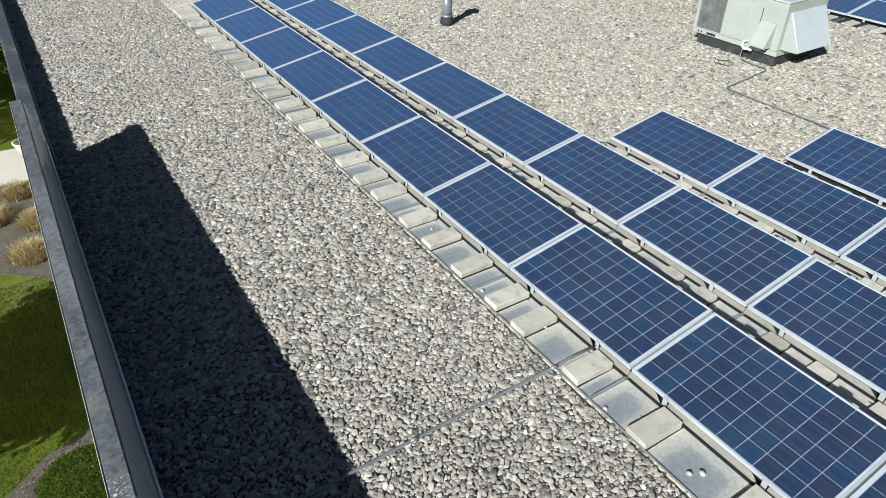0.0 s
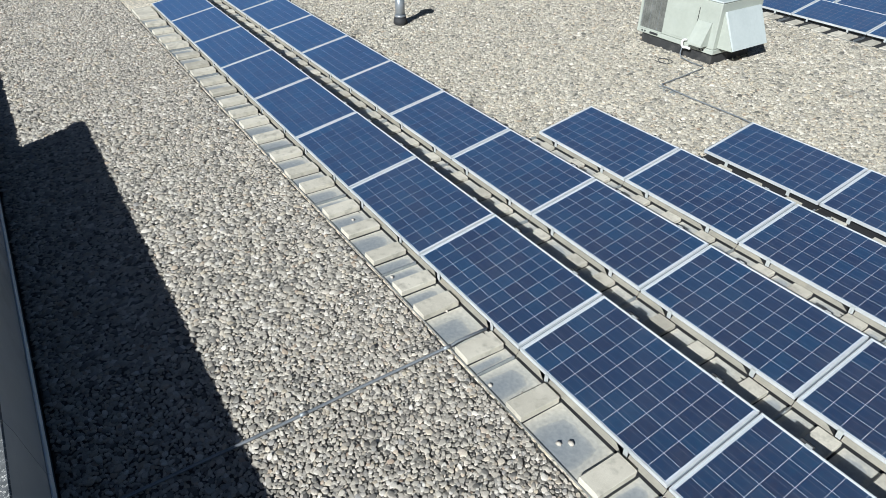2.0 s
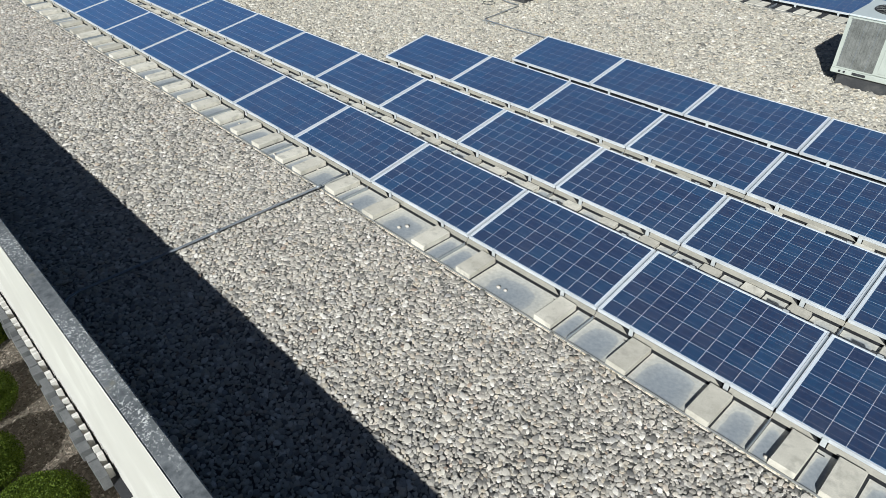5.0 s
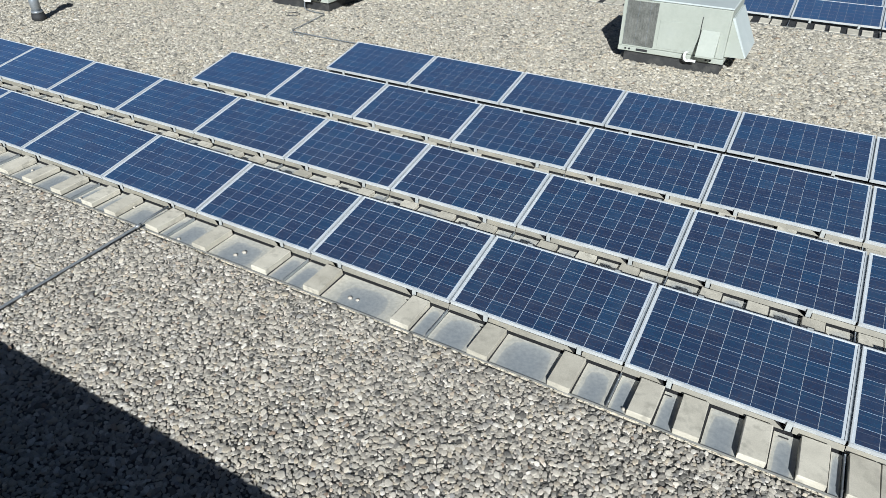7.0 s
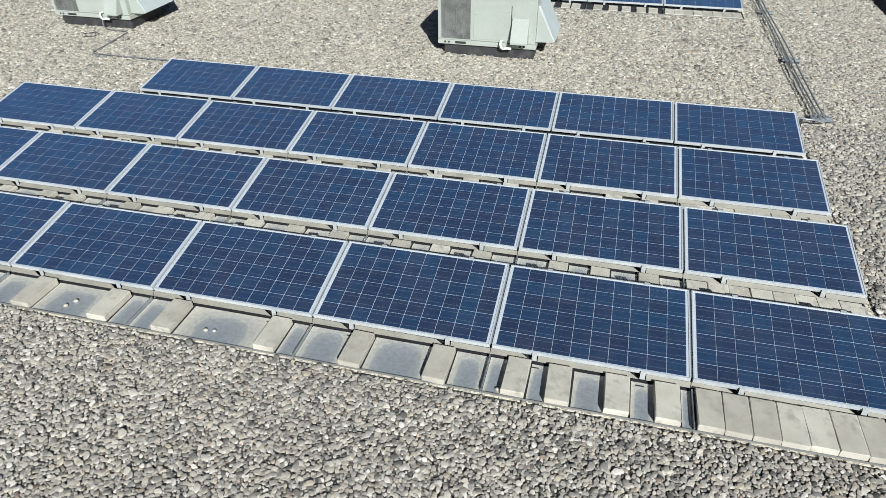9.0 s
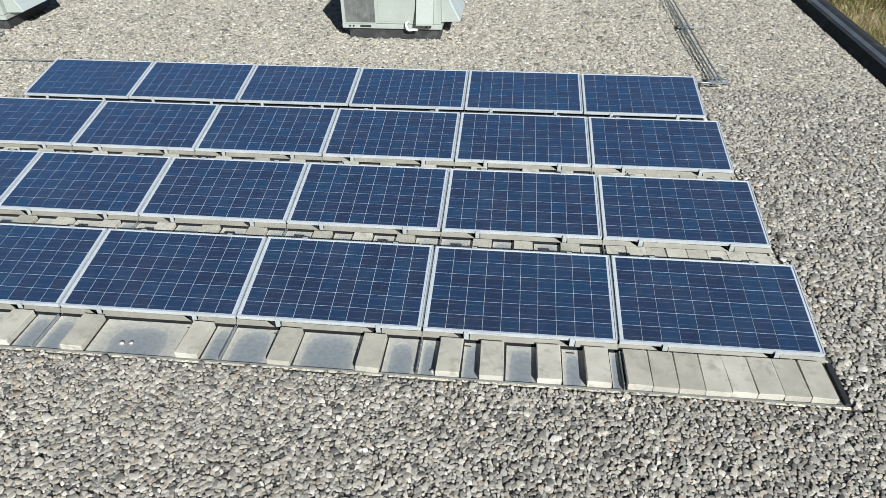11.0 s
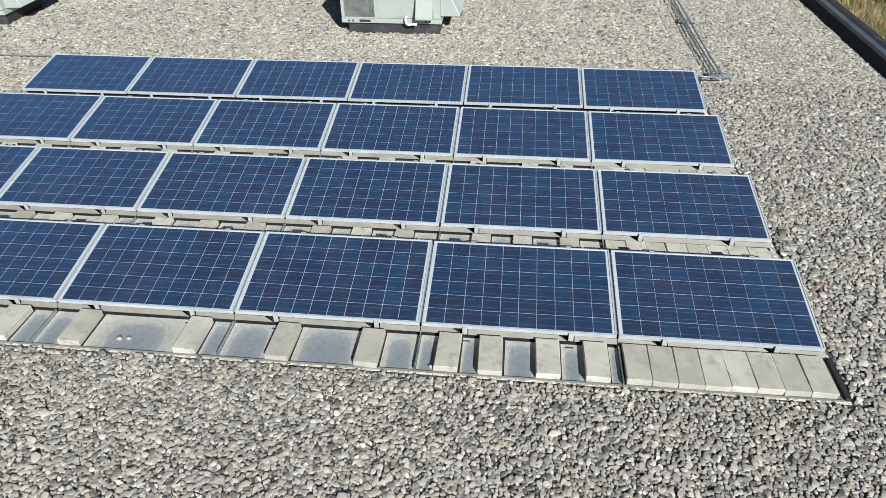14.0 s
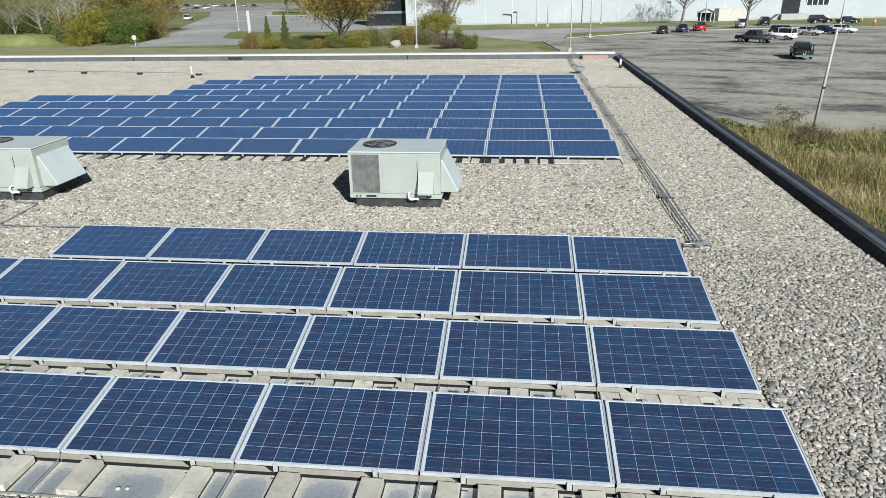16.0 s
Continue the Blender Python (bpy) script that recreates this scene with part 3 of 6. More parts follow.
def tray(x0, x1, y, blocks, plate=True, pans=True, strip=0.415, sunk=0.0):
    """A tray from x0 west to x1 east, whose panel's low edge lies at y; blocks: their middles."""
    root = thing("ballast_tray", "galvanised steel ballast tray silted with dried mud", "ballast tray", "ballast trays", (x0, y + FRONT, 0))
    w = x1 - x0
    part("front_lip", profile(bmesh.new(), [(-0.006, 0.002), (0.0, 0.002), (0.0, 0.020), (-0.004, 0.020)], 0.002, w - 0.002), M_LIP, root, "bent front lip")
    for a, b, cut in ((0.003, 0.355, 0.08), (0.415, 1.255, 0.08), (1.315, w - 0.003, 0.0)) if plate else ():
        part("back_plate", deflector(a, b, -FRONT, cut), M_PLATE, root, "dusty sloping plate")
    # tray bottom coloured black to paint the shade in the gaps beside the blocks
    part("base", boxed(0.003, w - 0.003, 0.001, 0.412, 0.0, 0.0038), M_BLACK, root, "tray bottom, black as the shade in its gaps")
    part("rib", profile(bmesh.new(), [(0.0, 0.004), (0.402, 0.004), (0.402, 0.046), (0.0, 0.044)], 0.002, 0.012), M_GALV, root, "joint rib")
    for v in (0.05, 0.32) if pans else ():
        part("screw", rod(bmesh.new(), (0.007, v, 0.045), (0.007, v, 0.052), 0.007, 0.005, 7), M_GALV, root, "pale screw head")
    for u in (0.40, 1.27):
        part("slot", boxed(u - 0.035, u + 0.035, 0.368, 0.378, 0.0105, 0.0135), M_BLACK, root)
    # black strip added as the shade under the panel's low edge
    part("gap_shade_strip", boxed(0.004, w - 0.004, strip, 0.60, 0.002, 0.006), M_BLACK, root)
    # each pan stops short east of a block; the bared black reads as shadow
    cuts = sorted([0.014] + [b - x0 + s for b in blocks for s in (-0.1, 0.113)] + [w - 0.002])
    for a, b in zip(cuts[::2], cuts[1::2]):
        if b - a > 0.03 and pans:
            p = part("pan", pan_mesh(b - a - 0.004), M_PAN, root, "shallow pan with a silt rim", True)
            p.location = (a + 0.002, 0.001, 0)
    for b in blocks:
        block(b, y + FRONT + 0.004, 0.006 - sunk)


# blocks of the front row, tray by tray from the east end
R1 = [[-0.149 - 0.199 * k for k in range(8)],
      [-1.86, -2.255, -2.72, -3.08], [-3.74, -4.49], [-5.29, -6.32], [-7.0, -7.85],
      [-8.6, -9.3, -9.72], [-10.32, -10.9, -11.4], [-12.1, -12.55, -13.1], [-13.75, -14.35, -14.8], [-15.3, -15.8, -16.35],
      [-16.9, -17.3, -17.9], [-18.6, -19.1, -19.7], [-20.3, -20.95, -21.15, -21.35, -21.55]]
for k, blocks in enumerate(R1):
    tray(-PITCH * (k + 1), -PITCH * k, 0.0, blocks)
for j, n in A_ROWS[1:]:
    for k in range(n):
        mid = [-0.149 - 0.199 * i for i in range(8)] if k == 0 else [-PITCH * k - u + rng.uniform(-0.07, 0.07) for u in (0.30, 0.80, 1.30)]
        tray(-PITCH * (k + 1), -PITCH * k, ROW * j, mid, j < 3, j < 3, 0.415 if j < 3 else 0.02, 0.022)
for k in range(13):
    mid = [-0.149 - 0.199 * i for i in range(8)] if k == 0 else [-PITCH * k - u + rng.uniform(-0.015, 0.015) for u in (0.22, 0.46, 0.80, 1.06, 1.42)]
    tray(-PITCH * (k + 1), -PITCH * k, B_Y, mid, False, False, 0.23, 0.040)
tagged(part("end_stop", boxed(0.004, 0.05, FRONT, -0.02, 0.0, 0.035, 0.004), M_BLACK), "black rubber strip at the end of the ballast tray", "rubber strip")


# ---------------------------------------------------------------- rooftop units
def rooftop_unit(x, y):
    """Packaged air conditioner; x, y: the south-west corner of its curb."""
    r = thing("rooftop_air_conditioner", "pale green rooftop air conditioner with a sloping hood on a curb", "air conditioner", "rooftop air conditioners", (x, y, 0))
    part("curb", boxed(0.0, 1.66, 0.0, 1.1, 0.0, 0.20, 0.01), M_CURB, r, "black membrane-covered curb")
    part("base_rail", boxed(-0.11, 1.70, -0.05, 1.15, 0.202, 0.285, 0.008), M_UNIT, r, "base rail with lifting holes")
    for u in (0.03, 0.10, 1.42, 1.49):
        bm = bmesh.new()
        rod(bm, (u, -0.056, 0.245), (u, -0.048, 0.245), 0.018)
        part("lifting_hole", bm, M_BLACK, r)
    part("rail_slot", boxed(0.22, 0.42, -0.055, -0.048, 0.225, 0.265), M_BLACK, r)
    body = part("cabinet", boxed(-0.10, 1.68, -0.04, 1.14, 0.287, 1.09, 0.012), M_UNIT, r)
    lid = part("lid", boxed(-0.112, 1.69, -0.052, 1.152, 1.092, 1.125, 0.014), M_UNITTOP, r, "faded flat lid")
    coil = part("coil", boxed(-0.04, 0.50, -0.046, -0.042, 0.31, 1.07), M_FIN, r, "grey condenser coil")
    for i in range(11):
        part("coil_wire", boxed(-0.03 + i * 0.05, -0.026 + i * 0.05, -0.052, -0.048, 0.31, 1.07), M_FIN if i % 4 else M_CONDUIT, coil)
    part("coil_post", boxed(-0.10, -0.05, -0.05, -0.041, 0.29, 1.085), M_UNIT, r)
    for z in (0.30, 1.078):
        part("coil_trim", boxed(-0.05, 0.51, -0.055, -0.041, z - 0.01, z + 0.01), M_UNIT, r)
    part("access_panel", boxed(0.56, 1.22, -0.046, -0.041, 0.33, 0.80, 0.002), M_UNIT, r, "screwed access panel")
    part("seam", boxed(1.235, 1.245, -0.049, -0.041, 0.31, 0.94), M_CURB, r, "dark panel seam")
    part("relief_hood", profile(bmesh.new(), [(-0.042, 0.33), (-0.042, 0.74), (-0.062, 0.74), (-0.235, 0.36), (-0.235, 0.33)], 1.26, 1.56), M_UNIT, r, "wedge-shaped relief hood")
    trap = bmesh.new()
    tube(trap, [(1.10, -0.04, 0.33), (1.07, -0.11, 0.33), (1.07, -0.13, 0.29), (1.08, -0.13, 0.235), (1.12, -0.13, 0.21), (1.2, -0.13, 0.225), (1.27, -0.13, 0.22)], 0.022)
    part("drain_trap", trap, M_PVC, r, "white plastic drain trap", True)
    # hood: sloping face, two cheeks, open below
    hood = bmesh.new()
    prof = [(1.682, 0.94), (1.682, 0.92), (2.00, 0.325), (2.02, 0.335), (1.715, 0.95)]
    m = Matrix(((0, 1, 0, 0), (1, 0, 0, 0), (0, 0, 1, 0), (0, 0, 0, 1)))
    profile(hood, prof, 0.08, 1.04, m)
    hood_ob = part("intake_hood", hood, M_UNITTOP, r, "sloping rain hood")
    for y0 in (0.07, 1.042):
        c = bmesh.new()
        profile(c, [(1.683, 0.93), (1.683, 0.31), (2.0, 0.32)], y0, y0 + 0.008, m)
        part("cheek", c, M_UNIT, hood_ob)
    part("intake_grille", boxed(1.681, 1.69, 0.12, 1.0, 0.36, 0.86), M_FIN, hood_ob, "dark intake grille")
    # fan on the lid
    fx, fy = 0.40, 0.60
    ring = bmesh.new()
    tube(ring, [(fx + 0.33 * math.cos(a), fy + 0.33 * math.sin(a), 1.1350) for a in [i * math.pi / 18 for i in range(37)]], 0.012, 6)
    part("fan_ring", ring, M_CURB, lid)
    disc = bmesh.new()
    rod(disc, (fx, fy, 1.1262), (fx, fy, 1.1275), 0.315, n=32)
    part("fan_well", disc, M_BLACK, lid, "dark fan opening")
    for i in range(4):
        a = i * math.pi / 2 + 0.4
        bl = boxed(0.06, 0.29, -0.06, 0.06, -0.002, 0.002, 0.0, Matrix.Translation((fx, fy, 1.1340)) @ Matrix.Rotation(a, 4, "Z") @ Matrix.Rotation(0.2, 4, "X"))
        part("fan_blade", bl, M_FIN, lid)
    for i in range(12):
        a = i * math.pi / 6
        bm = bmesh.new()
        rod(bm, (fx + 0.05 * math.cos(a), fy + 0.05 * math.sin(a), 1.1500), (fx + 0.33 * math.cos(a), fy + 0.33 * math.sin(a), 1.1380), 0.004, n=5)
        part("guard_wire", bm, M_FIN, lid)
    for rr in (0.08, 0.16, 0.24):
        bm = bmesh.new()
        tube(bm, [(fx + rr * math.cos(i * math.pi / 12), fy + rr * math.sin(i * math.pi / 12), 1.1490 - rr * 0.03) for i in range(25)], 0.004, 5)
        part("guard_ring", bm, M_FIN, lid)
    bm = bmesh.new()
    rod(bm, (fx, fy, 1.1300), (fx, fy, 1.1580), 0.06, n=14)
    part("fan_hub", bm, M_CURB, lid)
    return r


unit = rooftop_unit(-5.68, 7.62)
copy_thing(unit, pose(-14.02, 7.62, 0))


# ---------------------------------------------------------------- pipes, conduits, cables
def vent(name, label, x, y, h, r, base_r, cap=True):
    v = thing(name, label, "vent pipe", "", (x, y, 0))
    bm = bmesh.new()
    rod(bm, (0, 0, 0), (0, 0, 0.16), base_r, r * 1.25, 20)
    part("boot", bm, M_BLACK, v, "black rubber boot", True)
    bm = bmesh.new()
    rod(bm, (0, 0, 0.16), (0, 0, h), r, None, 20)
    rod(bm, (0, 0, 0.165), (0, 0, 0.21), r * 1.18, None, 20)
    part("pipe", bm, M_CONDUIT if cap else M_PVC, v, "", True)
    if cap:
        bm = bmesh.new()
        rod(bm, (0, 0, h + 0.03), (0, 0, h + 0.09), r * 1.55, None, 20)
        rod(bm, (0, 0, h + 0.09), (0, 0, h + 0.14), r * 1.55, r * 0.4, 20)
        part("cap", bm, M_CONDUIT, v, "", True)
        for a in (0.3, 2.4, 4.5):
            bm = bmesh.new()
            rod(bm, (r * math.cos(a), r * math.sin(a), h - 0.02), (r * math.cos(a), r * math.sin(a), h + 0.04), 0.008, None, 5)
            part("cap_leg", bm, M_CONDUIT, v)


vent("flue_pipe", "galvanised flue pipe with a black boot standing in the gravel", -17.6, 4.15, 0.62, 0.10, 0.16)
vent("vent_pipe", "white plastic vent pipe with a black boot", -18.9, 27.9, 0.55, 0.032, 0.11, False)
vent("vent_pipe", "short white plastic pipe beside the corner of the parapet", 2.72, 31.5, 0.42, 0.05, 0.09, False)

c = thing("cross_conduit", "grey metal conduit lying on gravel between parapet and panels", "conduit")
bm = tube(bmesh.new(), [(2.6, -3.56, 0.05), (-4.0, -3.56, 0.05), (-8.2, -3.56, 0.05), (-8.50, -3.557, 0.05), (-8.60, -3.54, 0.05), (-8.68, -3.47, 0.05), (-8.715, -3.36, 0.05), (-8.72, -2.4, 0.05), (-8.74, -1.4, 0.052), (-8.73, -0.47, 0.07), (-8.72, -0.40, 0.10), (-8.71, -0.09, 0.105)], 0.0135)
part("tube", bm, M_CONDUIT, c, "", True)
bm = bmesh.new()
rod(bm, (-8.732, -1.9, 0.051), (-8.732, -1.84, 0.051), 0.018)
part("coupling", bm, M_CONDUIT, c, "", True)
bm = bmesh.new()
rod(bm, (-8.731, -0.54, 0.069), (-8.731, -0.47, 0.07), 0.018)
part("coupling", bm, M_CONDUIT, c, "", True)

rack = thing("conduit_rack", "bundle of grey conduits on strut supports running along the roof", "conduit rack")
ys = [5.93, 8.5, 11.6, 14.6, 17.6, 20.6, 23.6, 26.6, 29.6, 32.6, 35.4]
for i, (dx, r) in enumerate(((-0.085, 0.009), (-0.02, 0.012), (0.055, 0.012))):
    pts = [(0.43 + dx + 0.01 * math.sin(y * 1.3 + i), y, 0.082 + r) for y in [5.75 + 0.75 * q for q in range(40)]]
    pts = pts + [(0.6 + dx * 1.5, 35.6, 0.2), (0.72 + dx * 1.5, 36.15, 0.42), (0.75 + dx * 1.5, 36.45, 0.46)]
    part("conduit", tube(bmesh.new(), pts, r, 7), M_CONDUIT, rack, "", True)
for y in ys:
    s = part("support", boxed(0.31, 0.60, y - 0.021, y + 0.021, 0.040, 0.081), M_GALV, rack, "galvanised strut")
    for x in (0.315, 0.525):
        part("foot", boxed(x, x + 0.07, y - 0.045, y + 0.045, 0.0, 0.039, 0.006), M_BLACK, s, "black rubber foot")
    part("strap", boxed(0.335, 0.51, y - 0.014, y + 0.014, 0.107, 0.111), M_GALV, s)
c = thing("feed_pipe", "pale pipe linking the panel row to the conduit rack", "pipe")
part("tube", tube(bmesh.new(), [(-0.04, 5.60, 0.16), (0.20, 5.62, 0.145), (0.56, 5.66, 0.125)], 0.014), M_CONDUIT, c, "", True)
part("post", boxed(0.08, 0.12, 5.57, 5.595, 0.0, 0.15), M_BLACK, c)
c = thing("junction_box", "grey electrical box on the conduit rack", "electrical box", "", (0.45, 29.1, 0.18))
part("case", boxed(-0.2, 0.2, -0.2, 0.2, 0.0, 0.17, 0.01), M_CONDUIT, c)
part("cover", boxed(-0.21, 0.21, -0.21, -0.202, -0.005, 0.175, 0.003), M_CONDUIT, c)

c = thing("unit_cable", "grey cable running over gravel from the air conditioner to panels", "cable")
pts = [(-12.93, 7.5, 0.22), (-12.92, 7.46, 0.10), (-12.85, 7.42, 0.05), (-12.55, 7.36, 0.045), (-12.32, 7.36, 0.045), (-12.25, 7.3, 0.045), (-12.2, 6.9, 0.045), (-12.14, 6.4, 0.045), (-12.1, 6.06, 0.05), (-12.02, 6.02, 0.05), (-11.4, 6.0, 0.045), (-10.5, 5.99, 0.05), (-9.9, 5.9, 0.06), (-9.8, 5.6, 0.1)]
part("tube", tube(bmesh.new(), pts, 0.011), M_CONDUIT, c, "", True)
for x, y in ((-12.1, 6.06), (-11.85, 6.0), (-12.22, 7.05)):
    part("support", boxed(x - 0.12, x + 0.12, y - 0.05, y + 0.05, 0.0, 0.014), M_GALV, c)
c = thing("wire_loop", "loose loop of thin black wire on the gravel", "wire")
part("tube", tube(bmesh.new(), [(-13.0 + 0.15 * math.cos(a) + 0.012 * a, 7.05 + 0.13 * math.sin(a), 0.018 + 0.002 * a) for a in [i * 0.35 for i in range(34)]], 0.006, 5), M_CABLE, c, "", True)

c = thing("gas_line", "grey pipe on black blocks along the far side of the roof", "pipe")
part("tube", tube(bmesh.new(), [(-44, 31.4, 0.12), (-32, 30.9, 0.12), (-25.4, 29.7, 0.12), (-21, 29.1, 0.12), (-18.4, 28.75, 0.12)], 0.018), M_CONDUIT, c, "", True)
for x, y in ((-41, 31.25), (-37, 31.1), (-33.3, 30.95), (-29.6, 30.45), (-26.0, 29.8), (-22.5, 29.28), (-19.0, 28.82)):
    part("block", boxed(x - 0.13, x + 0.13, y - 0.08, y + 0.08, 0.0, 0.10, 0.01), M_BLACK, c)
c = thing("edge_pipe", "short pale pipe laid across the gravel to the roof edge", "pipe")
part("tube", tube(bmesh.new(), [(1.2, 24.1, 0.03), (2.4, 24.05, 0.035), (3.2, 24.0, 0.06)], 0.02), M_CONDUIT, c, "", True)
M_BRICKRED = surface("red_brick", (0.27, 0.17, 0.14), (0.38, 0.26, 0.22), 5.0, 0.85, fine=12.0, bump=0.4)
tagged(part("brick_ledge", boxed(1.15, 2.6, 35.75, 36.2, 0.0, 0.24, 0.01), M_BRICKRED), "faded red ledge beside the far parapet", "ledge")
tagged(part("scupper", boxed(-20.6, -19.7, Y_N - 0.02, Y_N + 0.02, 0.03, 0.22, 0.01), M_BLACK), "black drain opening in the far parapet", "drain")


# ---------------------------------------------------------------- loose gravel
def ico():
    t = (1 + 5 ** 0.5) / 2
    v = np.array([(-1, t, 0), (1, t, 0), (-1, -t, 0), (1, -t, 0), (0, -1, t), (0, 1, t), (0, -1, -t), (0, 1, -t), (t, 0, -1), (t, 0, 1), (-t, 0, -1), (-t, 0, 1)], float)
    f = np.array([(0, 11, 5), (0, 5, 1), (0, 1, 7), (0, 7, 10), (0, 10, 11), (1, 5, 9), (5, 11, 4), (11, 10, 2), (10, 7, 6), (7, 1, 8), (3, 9, 4), (3, 4, 2), (3, 2, 6), (3, 6, 8), (3, 8, 9), (4, 9, 5), (2, 4, 11), (6, 2, 10), (8, 6, 7), (9, 8, 1)])
    return v / np.linalg.norm(v[0]), f


def scatter(g, x0, x1, y0, y1, step, size):
    """Places and sizes of stones lying close together in a rectangle of the plan."""
    nx, ny = int((x1 - x0) / step), int((y1 - y0) / (step * 0.88))
    X, Y = np.meshgrid(np.arange(nx), np.arange(ny))
    n = X.size
    px = x0 + (X.ravel() + 0.5 + 0.5 * (Y.ravel() % 2) + g.uniform(-0.38, 0.38, n)) * step
    py = y0 + (Y.ravel() + 0.5 + g.uniform(-0.38, 0.38, n)) * step * 0.88
    return px, py, size * np.clip(g.lognormal(0, 0.25, n), 0.55, 1.9)


DOME = 0.24                        # how round the tops of the pebbles are


def turned(lx, ly, lz, t):
    """Turns each stone's points by its own angle about z."""
    ct, st = np.cos(t)[:, None], np.sin(t)[:, None]
    return np.stack([lx * ct - ly * st, lx * st + ly * ct, lz], -1).reshape(-1, 3)


def pebbles(zones, seed):
    """River stones packed close: a six-sided foot under a smaller, tilted, softly domed top; also their normals."""
    g = np.random.default_rng(seed)
    tri = np.array([(k, (k + 1) % 6, 6 + (k + 1) % 6) for k in range(6)] + [(k, 6 + (k + 1) % 6, 6 + k) for k in range(6)] + [(6, 7, 8), (6, 8, 9), (6, 9, 11), (9, 10, 11)])
    V, F, N, off = [], [], [], 0
    for zone in zones:
        px, py, s = scatter(g, *zone)
        n = len(s)
        rx, ry, rz = s * g.uniform(1.02, 1.5, n), s * g.uniform(0.78, 1.04, n), s * g.uniform(0.46, 0.78, n)
        a = (np.arange(6) * np.pi / 3)[None] + g.uniform(-0.25, 0.25, (n, 6))
        r = g.uniform(0.80, 1.16, (n, 6))
        c, d = np.cos(a) * r * rx[:, None], np.sin(a) * r * ry[:, None]
        top = g.uniform(0.74, 0.9, (n, 1))
        lx, ly = np.concatenate([c, c * top], 1), np.concatenate([d, d * top], 1)
        tx, ty = g.normal(0, 0.17, (n, 1)), g.normal(0, 0.17, (n, 1))
        lz = np.concatenate([np.full((n, 6), 0.0), np.repeat(rz[:, None], 6, 1) + g.normal(0, 0.05, (n, 6)) * s[:, None]], 1) + lx * tx + ly * ty
        t = g.uniform(0, 2 * np.pi, n)
        V.append(turned(lx, ly, lz, t) + np.repeat(np.stack([px, py, g.uniform(-0.16, 0.48, n) * s], 1), 12, 0))
        soft = np.array([1.0] * 6 + [DOME] * 6)[None] / s[:, None]
        N.append(turned(lx * soft - tx, ly * soft - ty, np.array([0.45] * 6 + [1.0] * 6)[None] + 0 * lx, t))
        F.append((tri[None] + (np.arange(n) * 12)[:, None, None]).reshape(-1, 3) + off)
        off += n * 12
    N = np.concatenate(N)
    return np.concatenate(V), np.concatenate(F), N / np.linalg.norm(N, axis=1, keepdims=True)


def chips(zones, seed):
    """Gravel farther off: each stone has a four-sided foot and a short blunt ridge."""
    g = np.random.default_rng(seed)
    tri = np.array([(0, 1, 5), (0, 5, 4), (1, 2, 5), (2, 3, 4), (2, 4, 5), (3, 0, 4)])
    V, F, off = [], [], 0
    for zone in zones:
        px, py, s = scatter(g, *zone)
        n = len(s)
        rx, ry, rz = s * g.uniform(1.0, 1.4, n), s * g.uniform(0.75, 1.0, n), s * g.uniform(0.45, 0.75, n)
        u = g.uniform(0.8, 1.2, (n, 6))
        lx = np.array((-0.9, 0.9, 0.9, -0.9, -0.45, 0.45))[None] * rx[:, None] * u
        ly = np.array((-0.9, -0.9, 0.9, 0.9, 0.0, 0.0))[None] * ry[:, None] * u + np.array((0, 0, 0, 0, 1, 1))[None] * g.normal(0, 0.2, (n, 6)) * s[:, None]
        lz = np.array((0, 0, 0, 0, 1, 1))[None] * rz[:, None] * u
        V.append(turned(lx, ly, lz, g.uniform(0, 2 * np.pi, n)) + np.repeat(np.stack([px, py, g.uniform(-0.2, 0.5, n) * s], 1), 6, 0))
        F.append((tri[None] + (np.arange(n) * 6)[:, None, None]).reshape(-1, 3) + off)
        off += n * 6
    return np.concatenate(V), np.concatenate(F)


NEAR = [(-10.0, X_E - 0.02, -2.45, -0.485, 0.0295, 0.0160), (-10.0, -1.5, Y_S + 0.01, -2.45, 0.033, 0.0179), (0.07, X_E - 0.10, -0.47, 5.7, 0.034, 0.0184)]
FAR = [(-24.0, -10.0, Y_S + 0.02, -0.49, 0.038, 0.0222), (-46.0, -24.0, Y_S + 0.02, -0.49, 0.065, 0.037), (-1.5, X_E - 0.02, Y_S + 0.01, -2.45, 0.06, 0.034)]
OPEN = [(-10.0, 0.04, 5.62, 7.5, 0.039, 0.0223), (-21.0, 0.04, 7.5, 11.14, 0.0445, 0.0255), (0.04, X_E - 0.10, 5.7, 9.0, 0.034, 0.0193), (0.08, X_E - 0.10, 9.0, 20.0, 0.0385, 0.0218), (0.08, X_E - 0.10, 20.0, 25.0, 0.045, 0.0255), (-23.0, -11.8, 2.62, 5.5, 0.042, 0.0240), (-23.0, -10.0, 5.5, 7.5, 0.042, 0.0240), (-11.75, -10.1, 4.1, 5.5, 0.045, 0.0255)]
v, f, nrm = pebbles(NEAR, 7)
ob = fast("loose_gravel", v, f, M_PEBBLE, None, True)
ob.data.normals_split_custom_set_from_vertices(nrm)
tagged(ob, "loose rounded river pebbles, grey, tan and white", "gravel", kind="stuff")
v, f = chips(FAR, 8)
tagged(fast("loose_gravel", v, f, M_PEBBLE, None, True), "grey river gravel along the edges of the roof", "gravel", kind="stuff")
v, f = chips(OPEN, 9)
tagged(fast("loose_gravel", v, f, M_PEBBLE_FRONTLIT, None, True), "river gravel between the two panel arrays, tinted brighter for front light", "gravel", kind="stuff")


